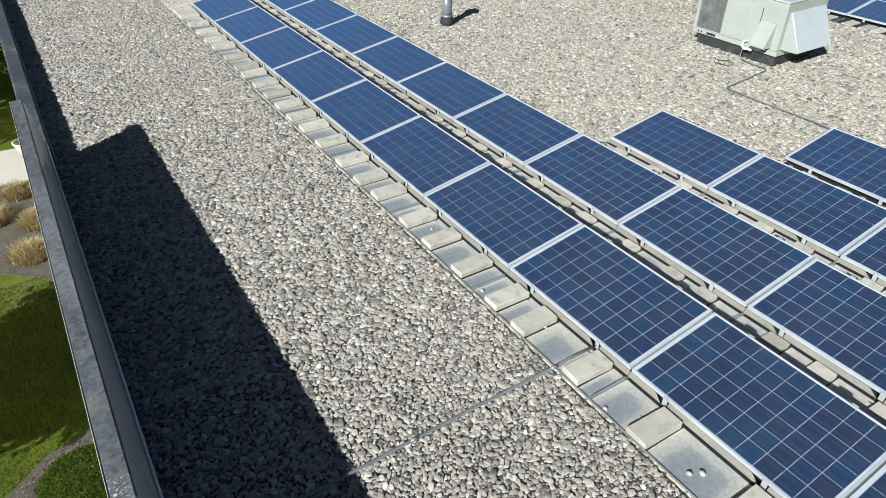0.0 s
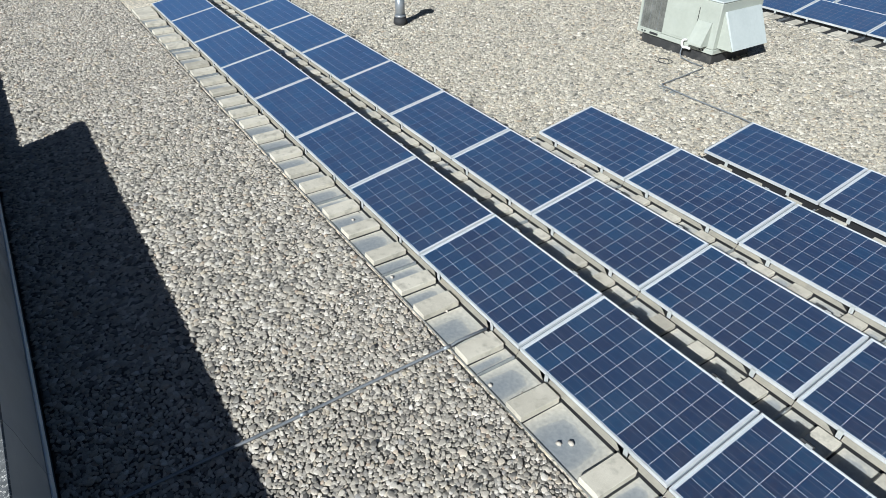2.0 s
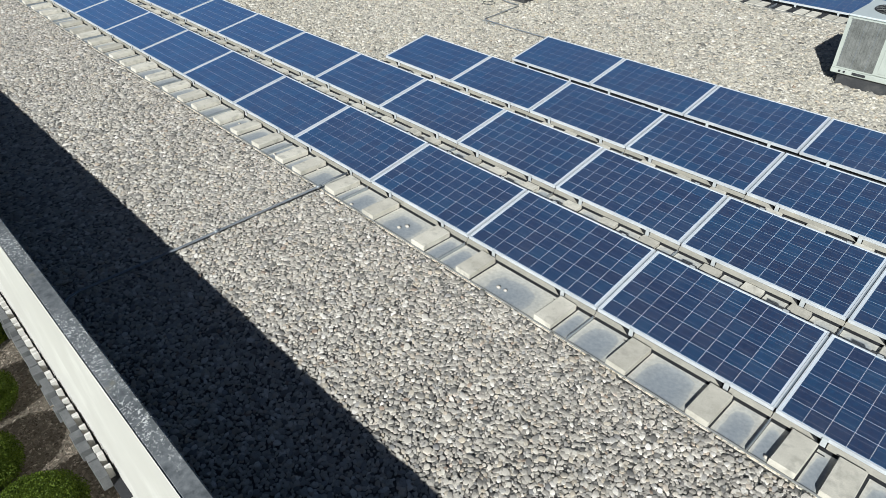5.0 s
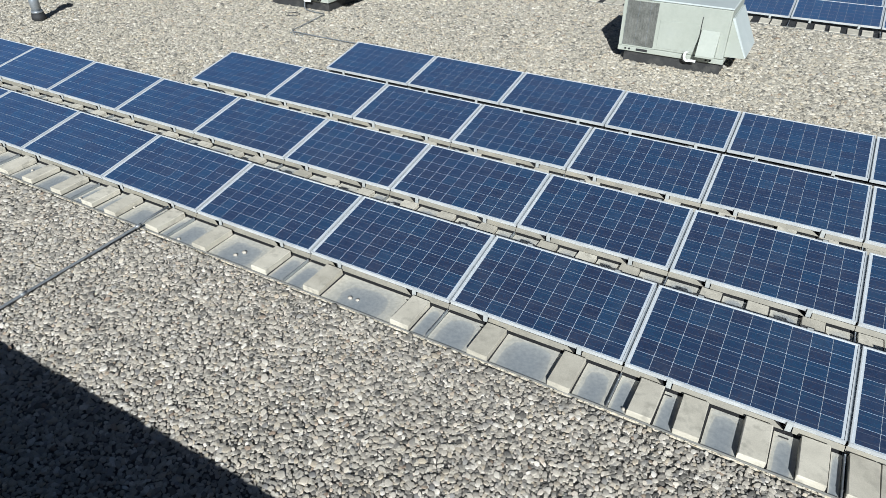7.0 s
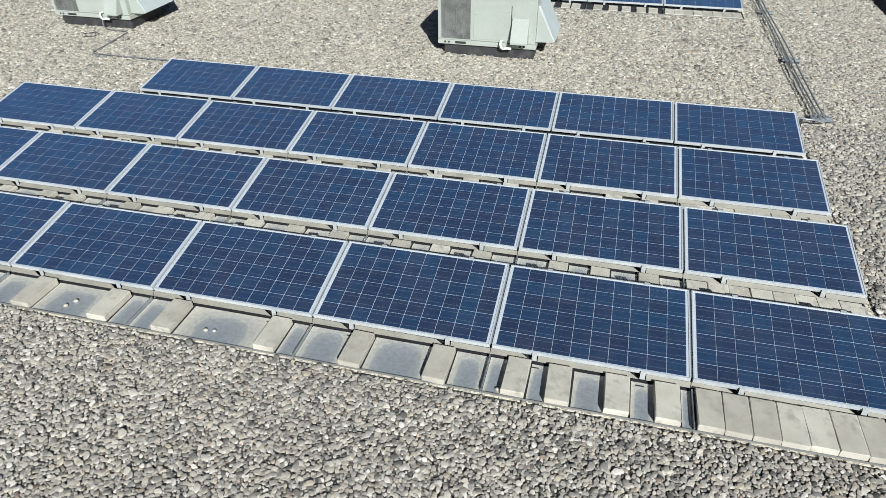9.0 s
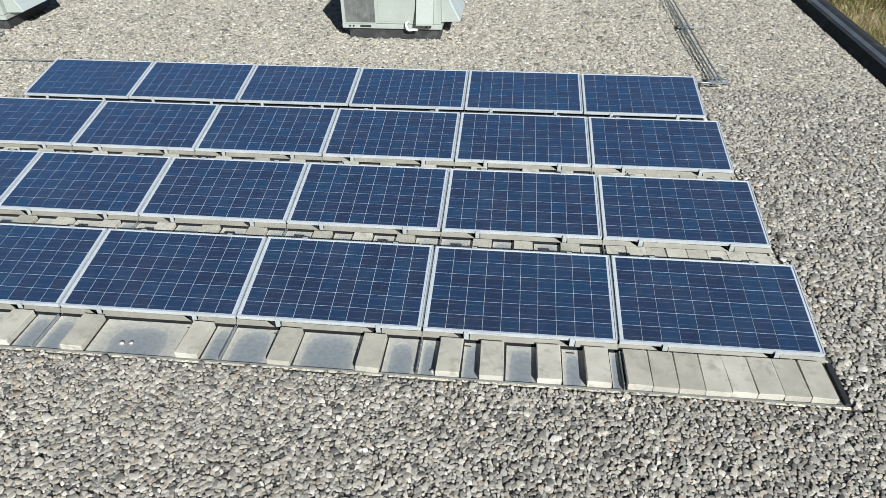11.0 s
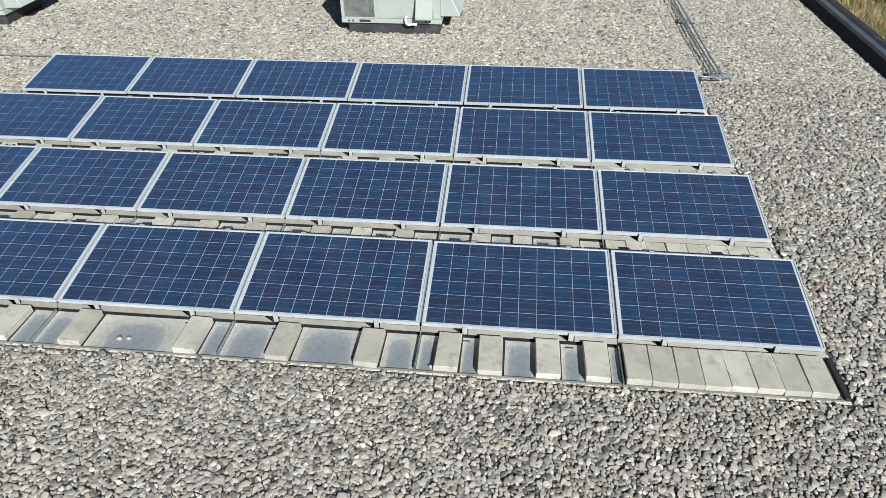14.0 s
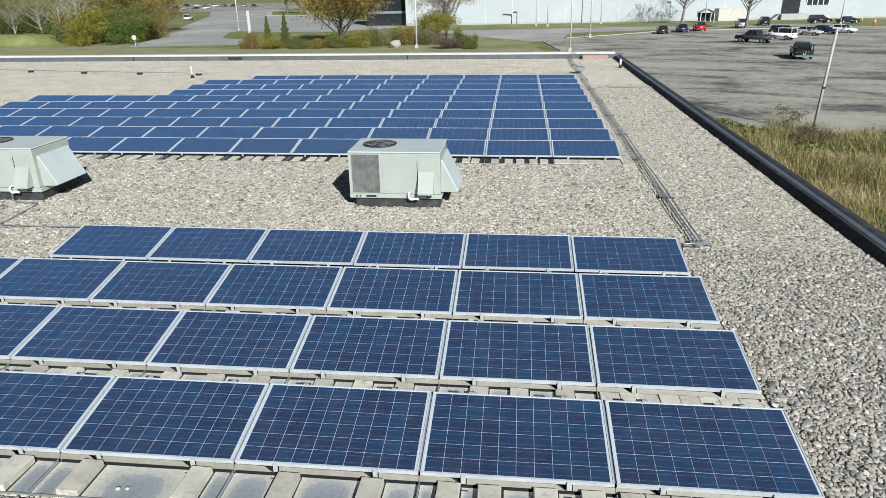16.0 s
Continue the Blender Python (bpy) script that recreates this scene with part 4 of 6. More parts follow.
# stray pebbles in the pans
g = np.random.default_rng(3)
v, f = ico()
for x, y, s in ((-5.93, -0.33, 0.024), (-5.85, -0.32, 0.02), (-7.38, -0.26, 0.026), (-7.43, -0.34, 0.024), (-8.2, -0.42, 0.022), (-3.2, -0.40, 0.022), (-7.98, -0.25, 0.016), (-9.95, -0.38, 0.022), (-11.15, -0.22, 0.02), (-9.2, -0.2, 0.018)):
    ob = fast("stray_pebble", v * np.array((1.2, 0.9, 0.7)) * s * g.uniform(0.85, 1.15, (12, 1)), f, M_PEBBLE, None, True)
    ob.location = (x, y, 0.004 + 0.55 * s)
    tagged(ob, "pale pebble lying in a ballast tray", "pebble", "stray pebbles")


# ---------------------------------------------------------------- grounds
M_LAWN = surface("lawn", (0.062, 0.085, 0.006), (0.140, 0.168, 0.014), 0.7, 0.85, fine=40.0, bump=0.7, depth=0.02, stain=(0.20, 0.19, 0.075), stain_scale=0.35)
M_LAWN.node_tree.nodes["Principled BSDF"].inputs["Specular IOR Level"].default_value = 0.15
M_GRASS = surface("pale_grass", (0.095, 0.112, 0.022), (0.19, 0.20, 0.058), 0.25, 0.9, fine=40.0, bump=0.7, depth=0.02, stain=(0.27, 0.25, 0.12), stain_scale=0.12)
M_FIELD = surface("dry_field", (0.13, 0.11, 0.05), (0.24, 0.20, 0.10), 0.8, 0.9, fine=30.0, bump=0.8, depth=0.03, stain=(0.07, 0.09, 0.025), stain_scale=0.4)
M_MULCH = surface("mulch", (0.045, 0.037, 0.026), (0.135, 0.112, 0.080), 5.0, 0.95, fine=13.0, bump=0.7, depth=0.012, stain=(0.19, 0.165, 0.125), stain_scale=32.0)
M_PATH = surface("concrete_path", (0.44, 0.40, 0.33), (0.56, 0.52, 0.44), 1.0, 0.85, fine=30.0, bump=0.2, depth=0.003)
M_ASPHALT, nt, bs, geo = start("worn_asphalt", 0.85)
st = nt.nodes.new("ShaderNodeVectorMath")
st.operation = "MULTIPLY"
st.inputs[1].default_value = (0.085, 0.16, 0.0)
turn = nt.nodes.new("ShaderNodeVectorRotate")
turn.rotation_type = "Z_AXIS"
turn.inputs["Angle"].default_value = 0.35
nt.links.new(geo.outputs["Position"], turn.inputs["Vector"])
nt.links.new(turn.outputs[0], st.inputs[0])
wide, fine_ = fractal(nt, st.outputs[0], 1.0, 7.0, 0.62, 0.9), fractal(nt, geo.outputs["Position"], 1.1, 7.0, 0.72)
col = ramp(nt, calc(nt, "ADD", calc(nt, "MULTIPLY", wide, 0.66), calc(nt, "MULTIPLY", fine_, 0.34)), [(0.37, (0.06, 0.058, 0.054)), (0.44, (0.13, 0.122, 0.105)), (0.485, (0.25, 0.232, 0.19)), (0.58, (0.365, 0.338, 0.275))])
# the far half of the lot has newer, blacker patches
sp = nt.nodes.new("ShaderNodeSeparateXYZ")
nt.links.new(geo.outputs["Position"], sp.inputs[0])
reach = calc(nt, "ADD", calc(nt, "MULTIPLY", sp.outputs[1], 0.01), calc(nt, "MULTIPLY", fractal(nt, st.outputs[0], 0.4, 6.0, 0.7, 1.5), 1.3))
newer = ramp(nt, reach, [(1.08, (0, 0, 0)), (1.42, (1, 1, 1))])
col = mixc(nt, calc(nt, "MULTIPLY", newer, 0.8), col, ramp(nt, calc(nt, "ADD", calc(nt, "MULTIPLY", wide, 0.5), calc(nt, "MULTIPLY", fine_, 0.5)), [(0.38, (0.036, 0.036, 0.038)), (0.52, (0.085, 0.083, 0.08)), (0.63, (0.20, 0.192, 0.172))]))
nt.links.new(col, bs.inputs["Base Color"])
relief(nt, bs, fine_, 0.3, 0.006)
M_ROAD = surface("pale_road", (0.225, 0.218, 0.202), (0.36, 0.348, 0.322), 0.16, 0.85, fine=9.0, bump=0.2, depth=0.004, stain=(0.44, 0.41, 0.355), stain_scale=0.05)
M_KERB = surface("kerb_concrete", (0.32, 0.31, 0.28), (0.42, 0.41, 0.38), 1.0, 0.85, bump=0.2)
M_ROCK = surface("boulder", (0.25, 0.22, 0.19), (0.40, 0.355, 0.31), 1.4, 0.9, fine=8.0, bump=0.6, depth=0.03)
M_BARK = surface("bark", (0.10, 0.085, 0.07), (0.22, 0.195, 0.165), 3.0, 0.9, fine=6.0, bump=0.7, depth=0.02)
M_WAREHOUSE = surface("white_metal_cladding", (0.36, 0.375, 0.38), (0.42, 0.435, 0.44), 0.15, 0.6, bump=0.05, depth=0.004)
M_GALVPOLE = surface("pole_paint", (0.52, 0.52, 0.50), (0.68, 0.68, 0.66), 2.0, 0.5, 0.2, bump=0.0)
M_WOODPOLE = surface("weathered_pole", (0.34, 0.31, 0.27), (0.48, 0.45, 0.40), 3.0, 0.85, fine=12.0, bump=0.3)
M_GLASS = surface("dark_window", (0.012, 0.014, 0.017), (0.03, 0.033, 0.037), 1.0, 0.08, bump=0.0, rvar=0.02)
M_TYRE = surface("tyre", (0.012, 0.012, 0.012), (0.03, 0.03, 0.03), 9.0, 0.8, bump=0.0)
M_RIM = surface("wheel_rim", (0.42, 0.42, 0.43), (0.6, 0.6, 0.61), 9.0, 0.3, 0.8, bump=0.0)
M_LAMP = surface("red_lamp", (0.25, 0.015, 0.012), (0.4, 0.03, 0.02), 9.0, 0.2, bump=0.0)
M_HEADLAMP = surface("clear_lamp", (0.55, 0.56, 0.57), (0.75, 0.76, 0.77), 9.0, 0.15, bump=0.0)
M_TERRACOTTA = surface("pale_planter", (0.42, 0.36, 0.29), (0.54, 0.47, 0.39), 5.0, 0.85, bump=0.3)
L_GREEN = [(0.0, (0.045, 0.075, 0.015)), (0.4, (0.08, 0.125, 0.025)), (0.8, (0.13, 0.17, 0.035)), (1.0, (0.20, 0.21, 0.05))]
L_LAWN = [(0.0, (0.040, 0.060, 0.007)), (0.5, (0.075, 0.10, 0.012)), (1.0, (0.155, 0.17, 0.024))]
L_SHRUB = [(0.0, (0.034, 0.055, 0.005)), (0.5, (0.062, 0.094, 0.008)), (1.0, (0.115, 0.152, 0.016))]
L_RUST = [(0.0, (0.10, 0.075, 0.025)), (0.3, (0.22, 0.145, 0.04)), (0.55, (0.33, 0.22, 0.055)), (0.75, (0.17, 0.165, 0.04)), (1.0, (0.42, 0.30, 0.08))]
L_GOLD = [(0.0, (0.10, 0.115, 0.022)), (0.4, (0.22, 0.20, 0.036)), (0.75, (0.36, 0.28, 0.05)), (1.0, (0.13, 0.165, 0.026))]
L_OLIVE = [(0.0, (0.10, 0.085, 0.042)), (0.5, (0.19, 0.162, 0.08)), (1.0, (0.30, 0.26, 0.135))]
L_WOOD = [(0.0, (0.07, 0.085, 0.024)), (0.5, (0.14, 0.15, 0.042)), (1.0, (0.24, 0.23, 0.075))]
L_PURPLE = [(0.0, (0.09, 0.06, 0.05)), (0.6, (0.16, 0.11, 0.09)), (1.0, (0.22, 0.17, 0.11))]
L_DRY = [(0.0, (0.09, 0.145, 0.028)), (0.22, (0.17, 0.19, 0.05)), (0.42, (0.25, 0.235, 0.095)), (0.58, (0.42, 0.345, 0.175)), (0.67, (0.34, 0.215, 0.10)), (0.79, (0.45, 0.365, 0.195)), (1.0, (0.60, 0.53, 0.36))]
L_TAN = [(0.0, (0.24, 0.18, 0.08)), (0.6, (0.44, 0.34, 0.165)), (1.0, (0.60, 0.49, 0.27))]
F_WOOD, F_GREEN, F_SHRUB, F_RUST, F_GOLD, F_OLIVE, F_PURPLE, F_DRY, F_TAN, F_LAWN = [islands(n, s, 0.6, transl=0.25) for n, s in (
    ("wood_leaves", L_WOOD), ("green_leaves", L_GREEN), ("clipped_leaves", L_SHRUB), ("rust_leaves", L_RUST), ("gold_leaves", L_GOLD), ("olive_leaves", L_OLIVE), ("purple_twigs", L_PURPLE), ("dry_grass", L_DRY), ("tan_grass", L_TAN), ("lawn_grass", L_LAWN))]

nt = F_DRY.node_tree
rmp = next(n for n in nt.nodes if n.bl_idname == "ShaderNodeValToRGB")
gg = next(n for n in nt.nodes if n.bl_idname == "ShaderNodeNewGeometry")
drift = fractal(nt, gg.outputs["Position"], 0.28, 3.0)
nt.links.new(calc(nt, "ADD", calc(nt, "MULTIPLY", gg.outputs["Random Per Island"], 0.55), calc(nt, "MULTIPLY", calc(nt, "SUBTRACT", drift, 0.28), 1.0)), rmp.inputs[0])

tagged(part("ground", boxed(-1500, 1500, -1200, 1800, GROUND - 0.5, GROUND), M_GRASS), "lawn reaching to the horizon", "lawn", kind="structure")


def sheet(name, outline, top, material, label, category, kind="structure"):
    bm = prism(bmesh.new(), [out(x, y) for x, y in outline], GROUND - 0.1, GROUND + top)
    bmesh.ops.recalc_face_normals(bm, faces=bm.faces[:])
    return tagged(part(name, bm, material), label, category, kind=kind)


# before the south front
sheet("planting_bed", [(-14.0, -3.54), (-14.0, -3.8), (-13.7, -4.4), (-13.45, -5.1), (-12.95, -5.7), (-12.2, -6.3), (-11.2, -6.8), (-9.5, -7.1), (-4, -7.2), (2, -7.0), (3.6, -3.8), (3.5, -3.54)], 0.03, M_MULCH, "bare mulch bed along the front wall", "planting bed")
sheet("planting_bed_2", [(-22.6, -3.78), (-22.65, -7.5), (-19.9, -7.2), (-18.9, -5.6), (-18.1, -4.6), (-16.95, -4.0), (-16.9, -3.78)], 0.03, M_MULCH, "mulch bed with dried ornamental grass", "planting bed")
sheet("front_lawn", [(-70, -45), (30, -45), (30, -3.82), (-70, -3.82)], 0.004, M_LAWN, "deep green mown lawn before the front wall", "lawn")
sheet("path", [(-24.7, -3.78), (-25.1, -12), (-24.9, -30), (-22.9, -30), (-23.0, -12), (-22.62, -3.78)], 0.02, M_PATH, "pale concrete path to the entrance", "path")
# beyond the roof
M_MEADOW = surface("meadow", (0.165, 0.16, 0.065), (0.31, 0.28, 0.145), 0.3, 0.9, fine=25.0, bump=0.7, depth=0.03, stain=(0.12, 0.16, 0.04), stain_scale=0.12)
sheet("meadow", [(-160, 42), (3.6, 42), (3.6, 52), (0.8, 84), (-0.9, 100.5), (-14, 118.4), (-46, 118.6), (-51, 113), (-45, 100), (-41.5, 92.2), (-64.5, 96.6), (-69, 112), (-79, 150), (-160, 150)], 0.008, M_MEADOW, "rough olive meadow behind the building", "meadow")
sheet("dry_verge", [(3.72, -6), (60, -6), (60, 33.8), (17.5, 34.0), (15.2, 33.1), (12.1, 33.0), (11.0, 34.5), (10.0, 37.3), (9.0, 42), (7.5, 50), (3.72, 50)], 0.015, M_FIELD, "verge of tall dry grass", "verge")
sheet("car_park", [(9.6, 39.0), (10.1, 37.4), (11.1, 34.6), (12.15, 33.1), (15.2, 33.2), (17.5, 34.1), (60.2, 34.0), (140, 34), (170, 150), (110, 140), (58, 131), (21.4, 120.3), (12.2, 112.2), (9, 108.6), (4.8, 106.4), (1.0, 101.5), (2.6, 84), (7.4, 55)], 0.02, M_ASPHALT, "worn asphalt car park with dark patches", "car park")
sheet("access_road", [(-13.4, 119.5), (-0.9, 101.6), (0.8, 101.7), (4.6, 107.2), (5.2, 113), (7.0, 121), (22, 127), (59, 137.5), (59, 143), (16, 136.5), (-2, 133.5), (-22, 130), (-24, 121)], 0.016, M_ROAD, "grey access road", "road")
sheet("side_road", [(-64, 97), (-47, 100.2), (-46, 104.6), (-50.5, 111.5), (-56.7, 116.6), (-61.4, 130), (-61.7, 135.6), (-54.4, 132.5), (-42.5, 128.9), (-34.8, 134.9), (-29.6, 140.5), (-29.2, 150), (-32, 151.5), (-39.7, 163), (-51, 157.6), (-65.3, 174.5), (-78, 194), (-103, 247), (-123, 317), (-150, 370), (-215, 380), (-125, 301), (-101, 221), (-77.7, 150.9), (-72, 128), (-68, 112)], 0.012, M_ROAD, "pale concrete road curving away", "road")
sheet("road_verge", [(-50.4, 111.6), (-46, 105), (-35.5, 104.6), (-24.9, 113.8), (-29.4, 140.4), (-34.7, 134.8), (-42.5, 128.7), (-54.4, 132.3), (-61.5, 135.4), (-61.2, 130), (-56.5, 116.7)], 0.10, M_GRASS, "mown verge inside the bend of the road", "verge")
sheet("forecourt", [(-70, 120), (-79, 142), (-88, 166), (-110, 228), (-142, 300), (-150, 330), (-118, 318), (-95, 272), (-66, 213), (-50, 188), (-34, 166), (-31, 149), (-46, 139), (-56, 133), (-62, 122)], 0.006, M_ROAD, "pale concrete forecourt beside the road", "road")
sheet("island_kerb", [(-89.5, 227), (-76, 222.5), (-72, 229), (-87, 269), (-100, 274), (-104, 268)], 0.13, M_KERB, "pale kerb round the grass island", "kerb")
sheet("traffic_island", [(-88, 230), (-77, 226), (-75, 230.5), (-88, 265), (-99, 269.5), (-101, 265)], 0.16, M_GRASS, "grass island in the road", "verge")
bm = bmesh.new()
bmesh.ops.create_grid(bm, x_segments=24, y_segments=14, size=1.0)
for v in bm.verts:
    q = max(0.0, 1 - v.co.x ** 2 - v.co.y ** 2)
    v.co = Vector((v.co.x * 17, v.co.y * 6, 2.1 * q * q * (3 - 2 * q) + 0.12 * noise.noise(v.co * 4) * q))
ob = part("grass_mound", bm, M_GRASS, None, "", True)
ob.matrix_basis = pose(*out(-87.0, 103.0), GROUND + 0.011, 0, 0, 12)
tagged(ob, "low mown grass mound before the far wood", "mound", kind="structure")
sheet("far_car_park", [(-240, 300), (-130, 280), (-90, 350), (-110, 480), (-280, 480)], 0.014, M_ASPHALT, "far car park", "car park")
for a, b in (((5.0, 107.5), (11.8, 112.5)), ((11.8, 112.5), (21.2, 120.9)), ((1.2, 100.0), (2.9, 84.0)), ((21.4, 121.0), (58.0, 131.8))):
    a, b = out(*a), out(*b)
    d = Vector((b[0] - a[0], b[1] - a[1], 0))
    m = Matrix.Translation((a[0], a[1], GROUND)) @ Matrix.Rotation(math.atan2(d.y, d.x), 4, "Z")
    tagged(part("kerb", boxed(0, d.length, -0.1, 0.1, 0.0, 0.15, 0.02, m), M_KERB), "pale concrete kerb", "kerb", kind="structure")


# ---------------------------------------------------------------- plants
L_CHIP = [(0.0, (0.045, 0.034, 0.024)), (0.5, (0.115, 0.090, 0.066)), (0.85, (0.18, 0.146, 0.11)), (1.0, (0.30, 0.255, 0.20))]
F_CHIP = islands("bark_chips", L_CHIP, 0.9)
g_chip = np.random.default_rng(17)


def leaves(centres, size, g, up=0.3, aspect=1.6):
    """Bent leaves (two triangles each) at the given places; returns arrays."""
    n = len(centres)
    d = g.normal(size=(n, 3))
    d /= np.linalg.norm(d, axis=1, keepdims=True)
    e = np.cross(d, g.normal(size=(n, 3)) + (0, 0, up))
    e /= np.linalg.norm(e, axis=1, keepdims=True) + 1e-9
    s = size * g.uniform(0.6, 1.4, (n, 1))
    f = np.cross(d, e)
    c = np.asarray(centres)
    V = np.stack([c - d * s * aspect / 2, c + e * s / 2 + f * s * 0.15, c + d * s * aspect / 2, c - e * s / 2 + f * s * 0.15], 1).reshape(-1, 3)
    F = (np.array([(0, 1, 2), (0, 2, 3)])[None] + (np.arange(n) * 4)[:, None, None]).reshape(-1, 3)
    return V, F


def clipped_shrub(x, y, r, h, seed):
    g = np.random.default_rng(seed)
    t = thing("clipped_shrub", "round clipped green shrub in the mulch bed", "shrub", "clipped shrubs", (*out(x, y), GROUND + 0.03), size=SPREAD)
    d = g.normal(size=(25000, 3))
    d /= np.linalg.norm(d, axis=1, keepdims=True)
    d = d[d[:, 2] > -0.45]
    lump = 1 + 0.03 * np.sin(d[:, :1] * 7 + seed) * np.cos(d[:, 1:2] * 6) + 0.04 * np.sin(d[:, 2:] * 11)
    c = d * np.array((r, r, h * 0.55)) * lump * g.uniform(0.86, 1.03, (len(d), 1)) + (0, 0, h * 0.5)
    c = c[c[:, 2] > 0.02]
    v, f = leaves(c, 0.017, g)
    fast("foliage", v, f, F_SHRUB, t)
    bm = bmesh.new()
    bmesh.ops.create_icosphere(bm, subdivisions=3, radius=1.0, matrix=Matrix.Translation((0, 0, h * 0.5)) @ Matrix.Diagonal((r * 0.87, r * 0.87, h * 0.47, 1)))
    part("core", bm, F_SHRUB, t)
    bm = bmesh.new()
    rod(bm, (0, 0, 0), (0, 0, h * 0.3), 0.05, 0.03, 7)
    part("stem", bm, M_BARK, t)


for i, (x, y, r, h) in enumerate(((-12.42, -4.66, 0.56, 0.58), (-11.05, -5.0, 0.58, 0.6), (-9.75, -4.6, 0.6, 0.6), (-8.4, -5.05, 0.52, 0.56))):
    clipped_shrub(x, y, r, h, 30 + i)


def blades(n, spots, height, g, lean=0.35, width=0.012):
    """Arching grass blades of two bent pieces."""
    c = np.asarray(spots)
    h = height * g.uniform(0.55, 1.25, (n, 1))
    a = g.uniform(0, 2 * np.pi, n)
    out = np.stack([np.cos(a), np.sin(a), np.zeros(n)], 1) * h * lean * g.uniform(0.3, 1.5, (n, 1))
    side = np.stack([-np.sin(a), np.cos(a), np.zeros(n)], 1) * width * g.uniform(0.6, 1.4, (n, 1))
    up = np.array((0, 0, 1.0))
    V = np.stack([c - side, c + side, c + out * 0.4 + up * h * 0.6 + side * 0.8, c + out * 0.4 + up * h * 0.6 - side * 0.8, c + out + up * h], 1).reshape(-1, 3)
    F = (np.array([(0, 1, 2), (0, 2, 3), (3, 2, 4)])[None] + (np.arange(n) * 5)[:, None, None]).reshape(-1, 3)
    return V, F


n = 30000
p = np.stack([g_chip.uniform(-13.9, -5.0, n), g_chip.uniform(-7.2, -3.58, n), np.full(n, GROUND + 0.04)], 1)
edge = np.interp(p[:, 1], [-7.1, -6.8, -6.3, -5.7, -5.1, -4.4, -3.8], [-9.5, -11.2, -12.2, -12.9, -13.4, -13.6, -13.9])
p = p[(p[:, 0] > edge + 0.03) & (p[:, 0] < 3.3 - 0.45 * (-3.8 - p[:, 1])) & (p[:, 1] > -7.05)]
v, f = leaves(p, 0.034, g_chip, 2.0, 1.8)
v[:, 2] = GROUND + 0.034 + (v[:, 2] - GROUND - 0.034) * 0.45
v[:, 0], v[:, 1] = out(v[:, 0], v[:, 1])
tagged(fast("mulch_chips", v, f, F_CHIP), "weathered brown and grey bark chips of the bed", "mulch", kind="stuff")


def grass_clump(x, y, r, h, seed):
    """A low mound of dried blades, cut back and falling outwards."""
    g = np.random.default_rng(seed)
    n = 1500
    p = np.zeros((n, 3))
    a, q = g.uniform(0, 2 * np.pi, n), np.sqrt(g.uniform(0, 1, n))
    p[:, 0], p[:, 1] = np.cos(a) * q * r * 0.75, np.sin(a) * q * r * 0.75
    p[:, 2] = h * 0.45 * (1 - q ** 2)
    v, f = blades(n, p, h * 0.62, g, 0.9, 0.008)
    ob = fast("ornamental_grass", v, f, F_TAN)
    ob.matrix_basis = pose(*out(x, y), GROUND + 0.03) @ Matrix.Scale(SPREAD, 4)
    tagged(ob, "low mound of dried tan ornamental grass in mulch", "ornamental grass", "ornamental grasses")


for i, (x, y, r) in enumerate(((-21.9, -4.75, 0.42), (-20.3, -4.5, 0.46), (-20.9, -5.35, 0.5), (-21.95, -5.9, 0.45), (-20.0, -6.1, 0.42), (-19.0, -4.75, 0.5), (-21.2, -4.1, 0.38))):
    grass_clump(x, y, r, 0.30, 60 + i)

p = thing("planter", "pale round planter pot beside the path", "planter", "", (*out(-24.1, -4.35), GROUND + 0.02), size=SPREAD)
bm = bmesh.new()
rod(bm, (0, 0, 0), (0, 0, 0.36), 0.16, 0.24, 20)
part("pot", bm, M_TERRACOTTA, p, "", True)
bm = bmesh.new()
rod(bm, (0, 0, 0.361), (0, 0, 0.40), 0.265, None, 20)
part("rim", bm, M_TERRACOTTA, p, "", True)
bm = bmesh.new()
rod(bm, (0, 0, 0.402), (0, 0, 0.406), 0.225, None, 20)
part("soil", bm, M_MULCH, p, "dark soil")

g = np.random.default_rng(5)
n = 20000
p = np.stack([g.uniform(-18.6, -13.0, n), g.uniform(-7.5, -3.85, n), np.full(n, GROUND)], 1)
edge = np.interp(p[:, 1], [-6.3, -5.7, -5.1, -4.4, -3.8], [-12.2, -12.9, -13.4, -13.6, -13.9])
p = p[(p[:, 0] < edge - 0.02) & (p[:, 0] > -18.2) & ((p[:, 0] > -16.9) | (p[:, 1] < -3.9 - 0.55 * (-16.9 - p[:, 0])))]
p[:, 0], p[:, 1] = out(p[:, 0], p[:, 1])
v, f = blades(len(p), p, 0.055, g, 0.8, 0.007)
tagged(fast("lawn_blades", v, f, F_LAWN), "short mown grass blades of the lawn", "grass", kind="stuff")

n = 62000
p = np.stack([g.uniform(3.9, 22, n), 6 + 28.5 * g.uniform(0, 1, n), np.full(n, GROUND + 0.01)], 1)
keep = (p[:, 1] < 33.6 + 0.3 * np.sin(p[:, 0] * 1.7)) | ((p[:, 0] < 9.5) & (p[:, 1] < 34.5))
p = p[keep]
dens = np.sin(p[:, 0] * 0.9 + 1) * np.sin(p[:, 1] * 0.7) + g.normal(0, 0.5, len(p))
p = p[dens > -0.75]
hh = 0.62 + 0.34 * np.sin(p[:, 0] * 0.9) * np.sin(p[:, 1] * 0.65 + 2) + 0.22 * np.sin(p[:, 0] * 2.7 + 1) * np.sin(p[:, 1] * 2.1)
p[:, 0], p[:, 1] = out(p[:, 0], p[:, 1])
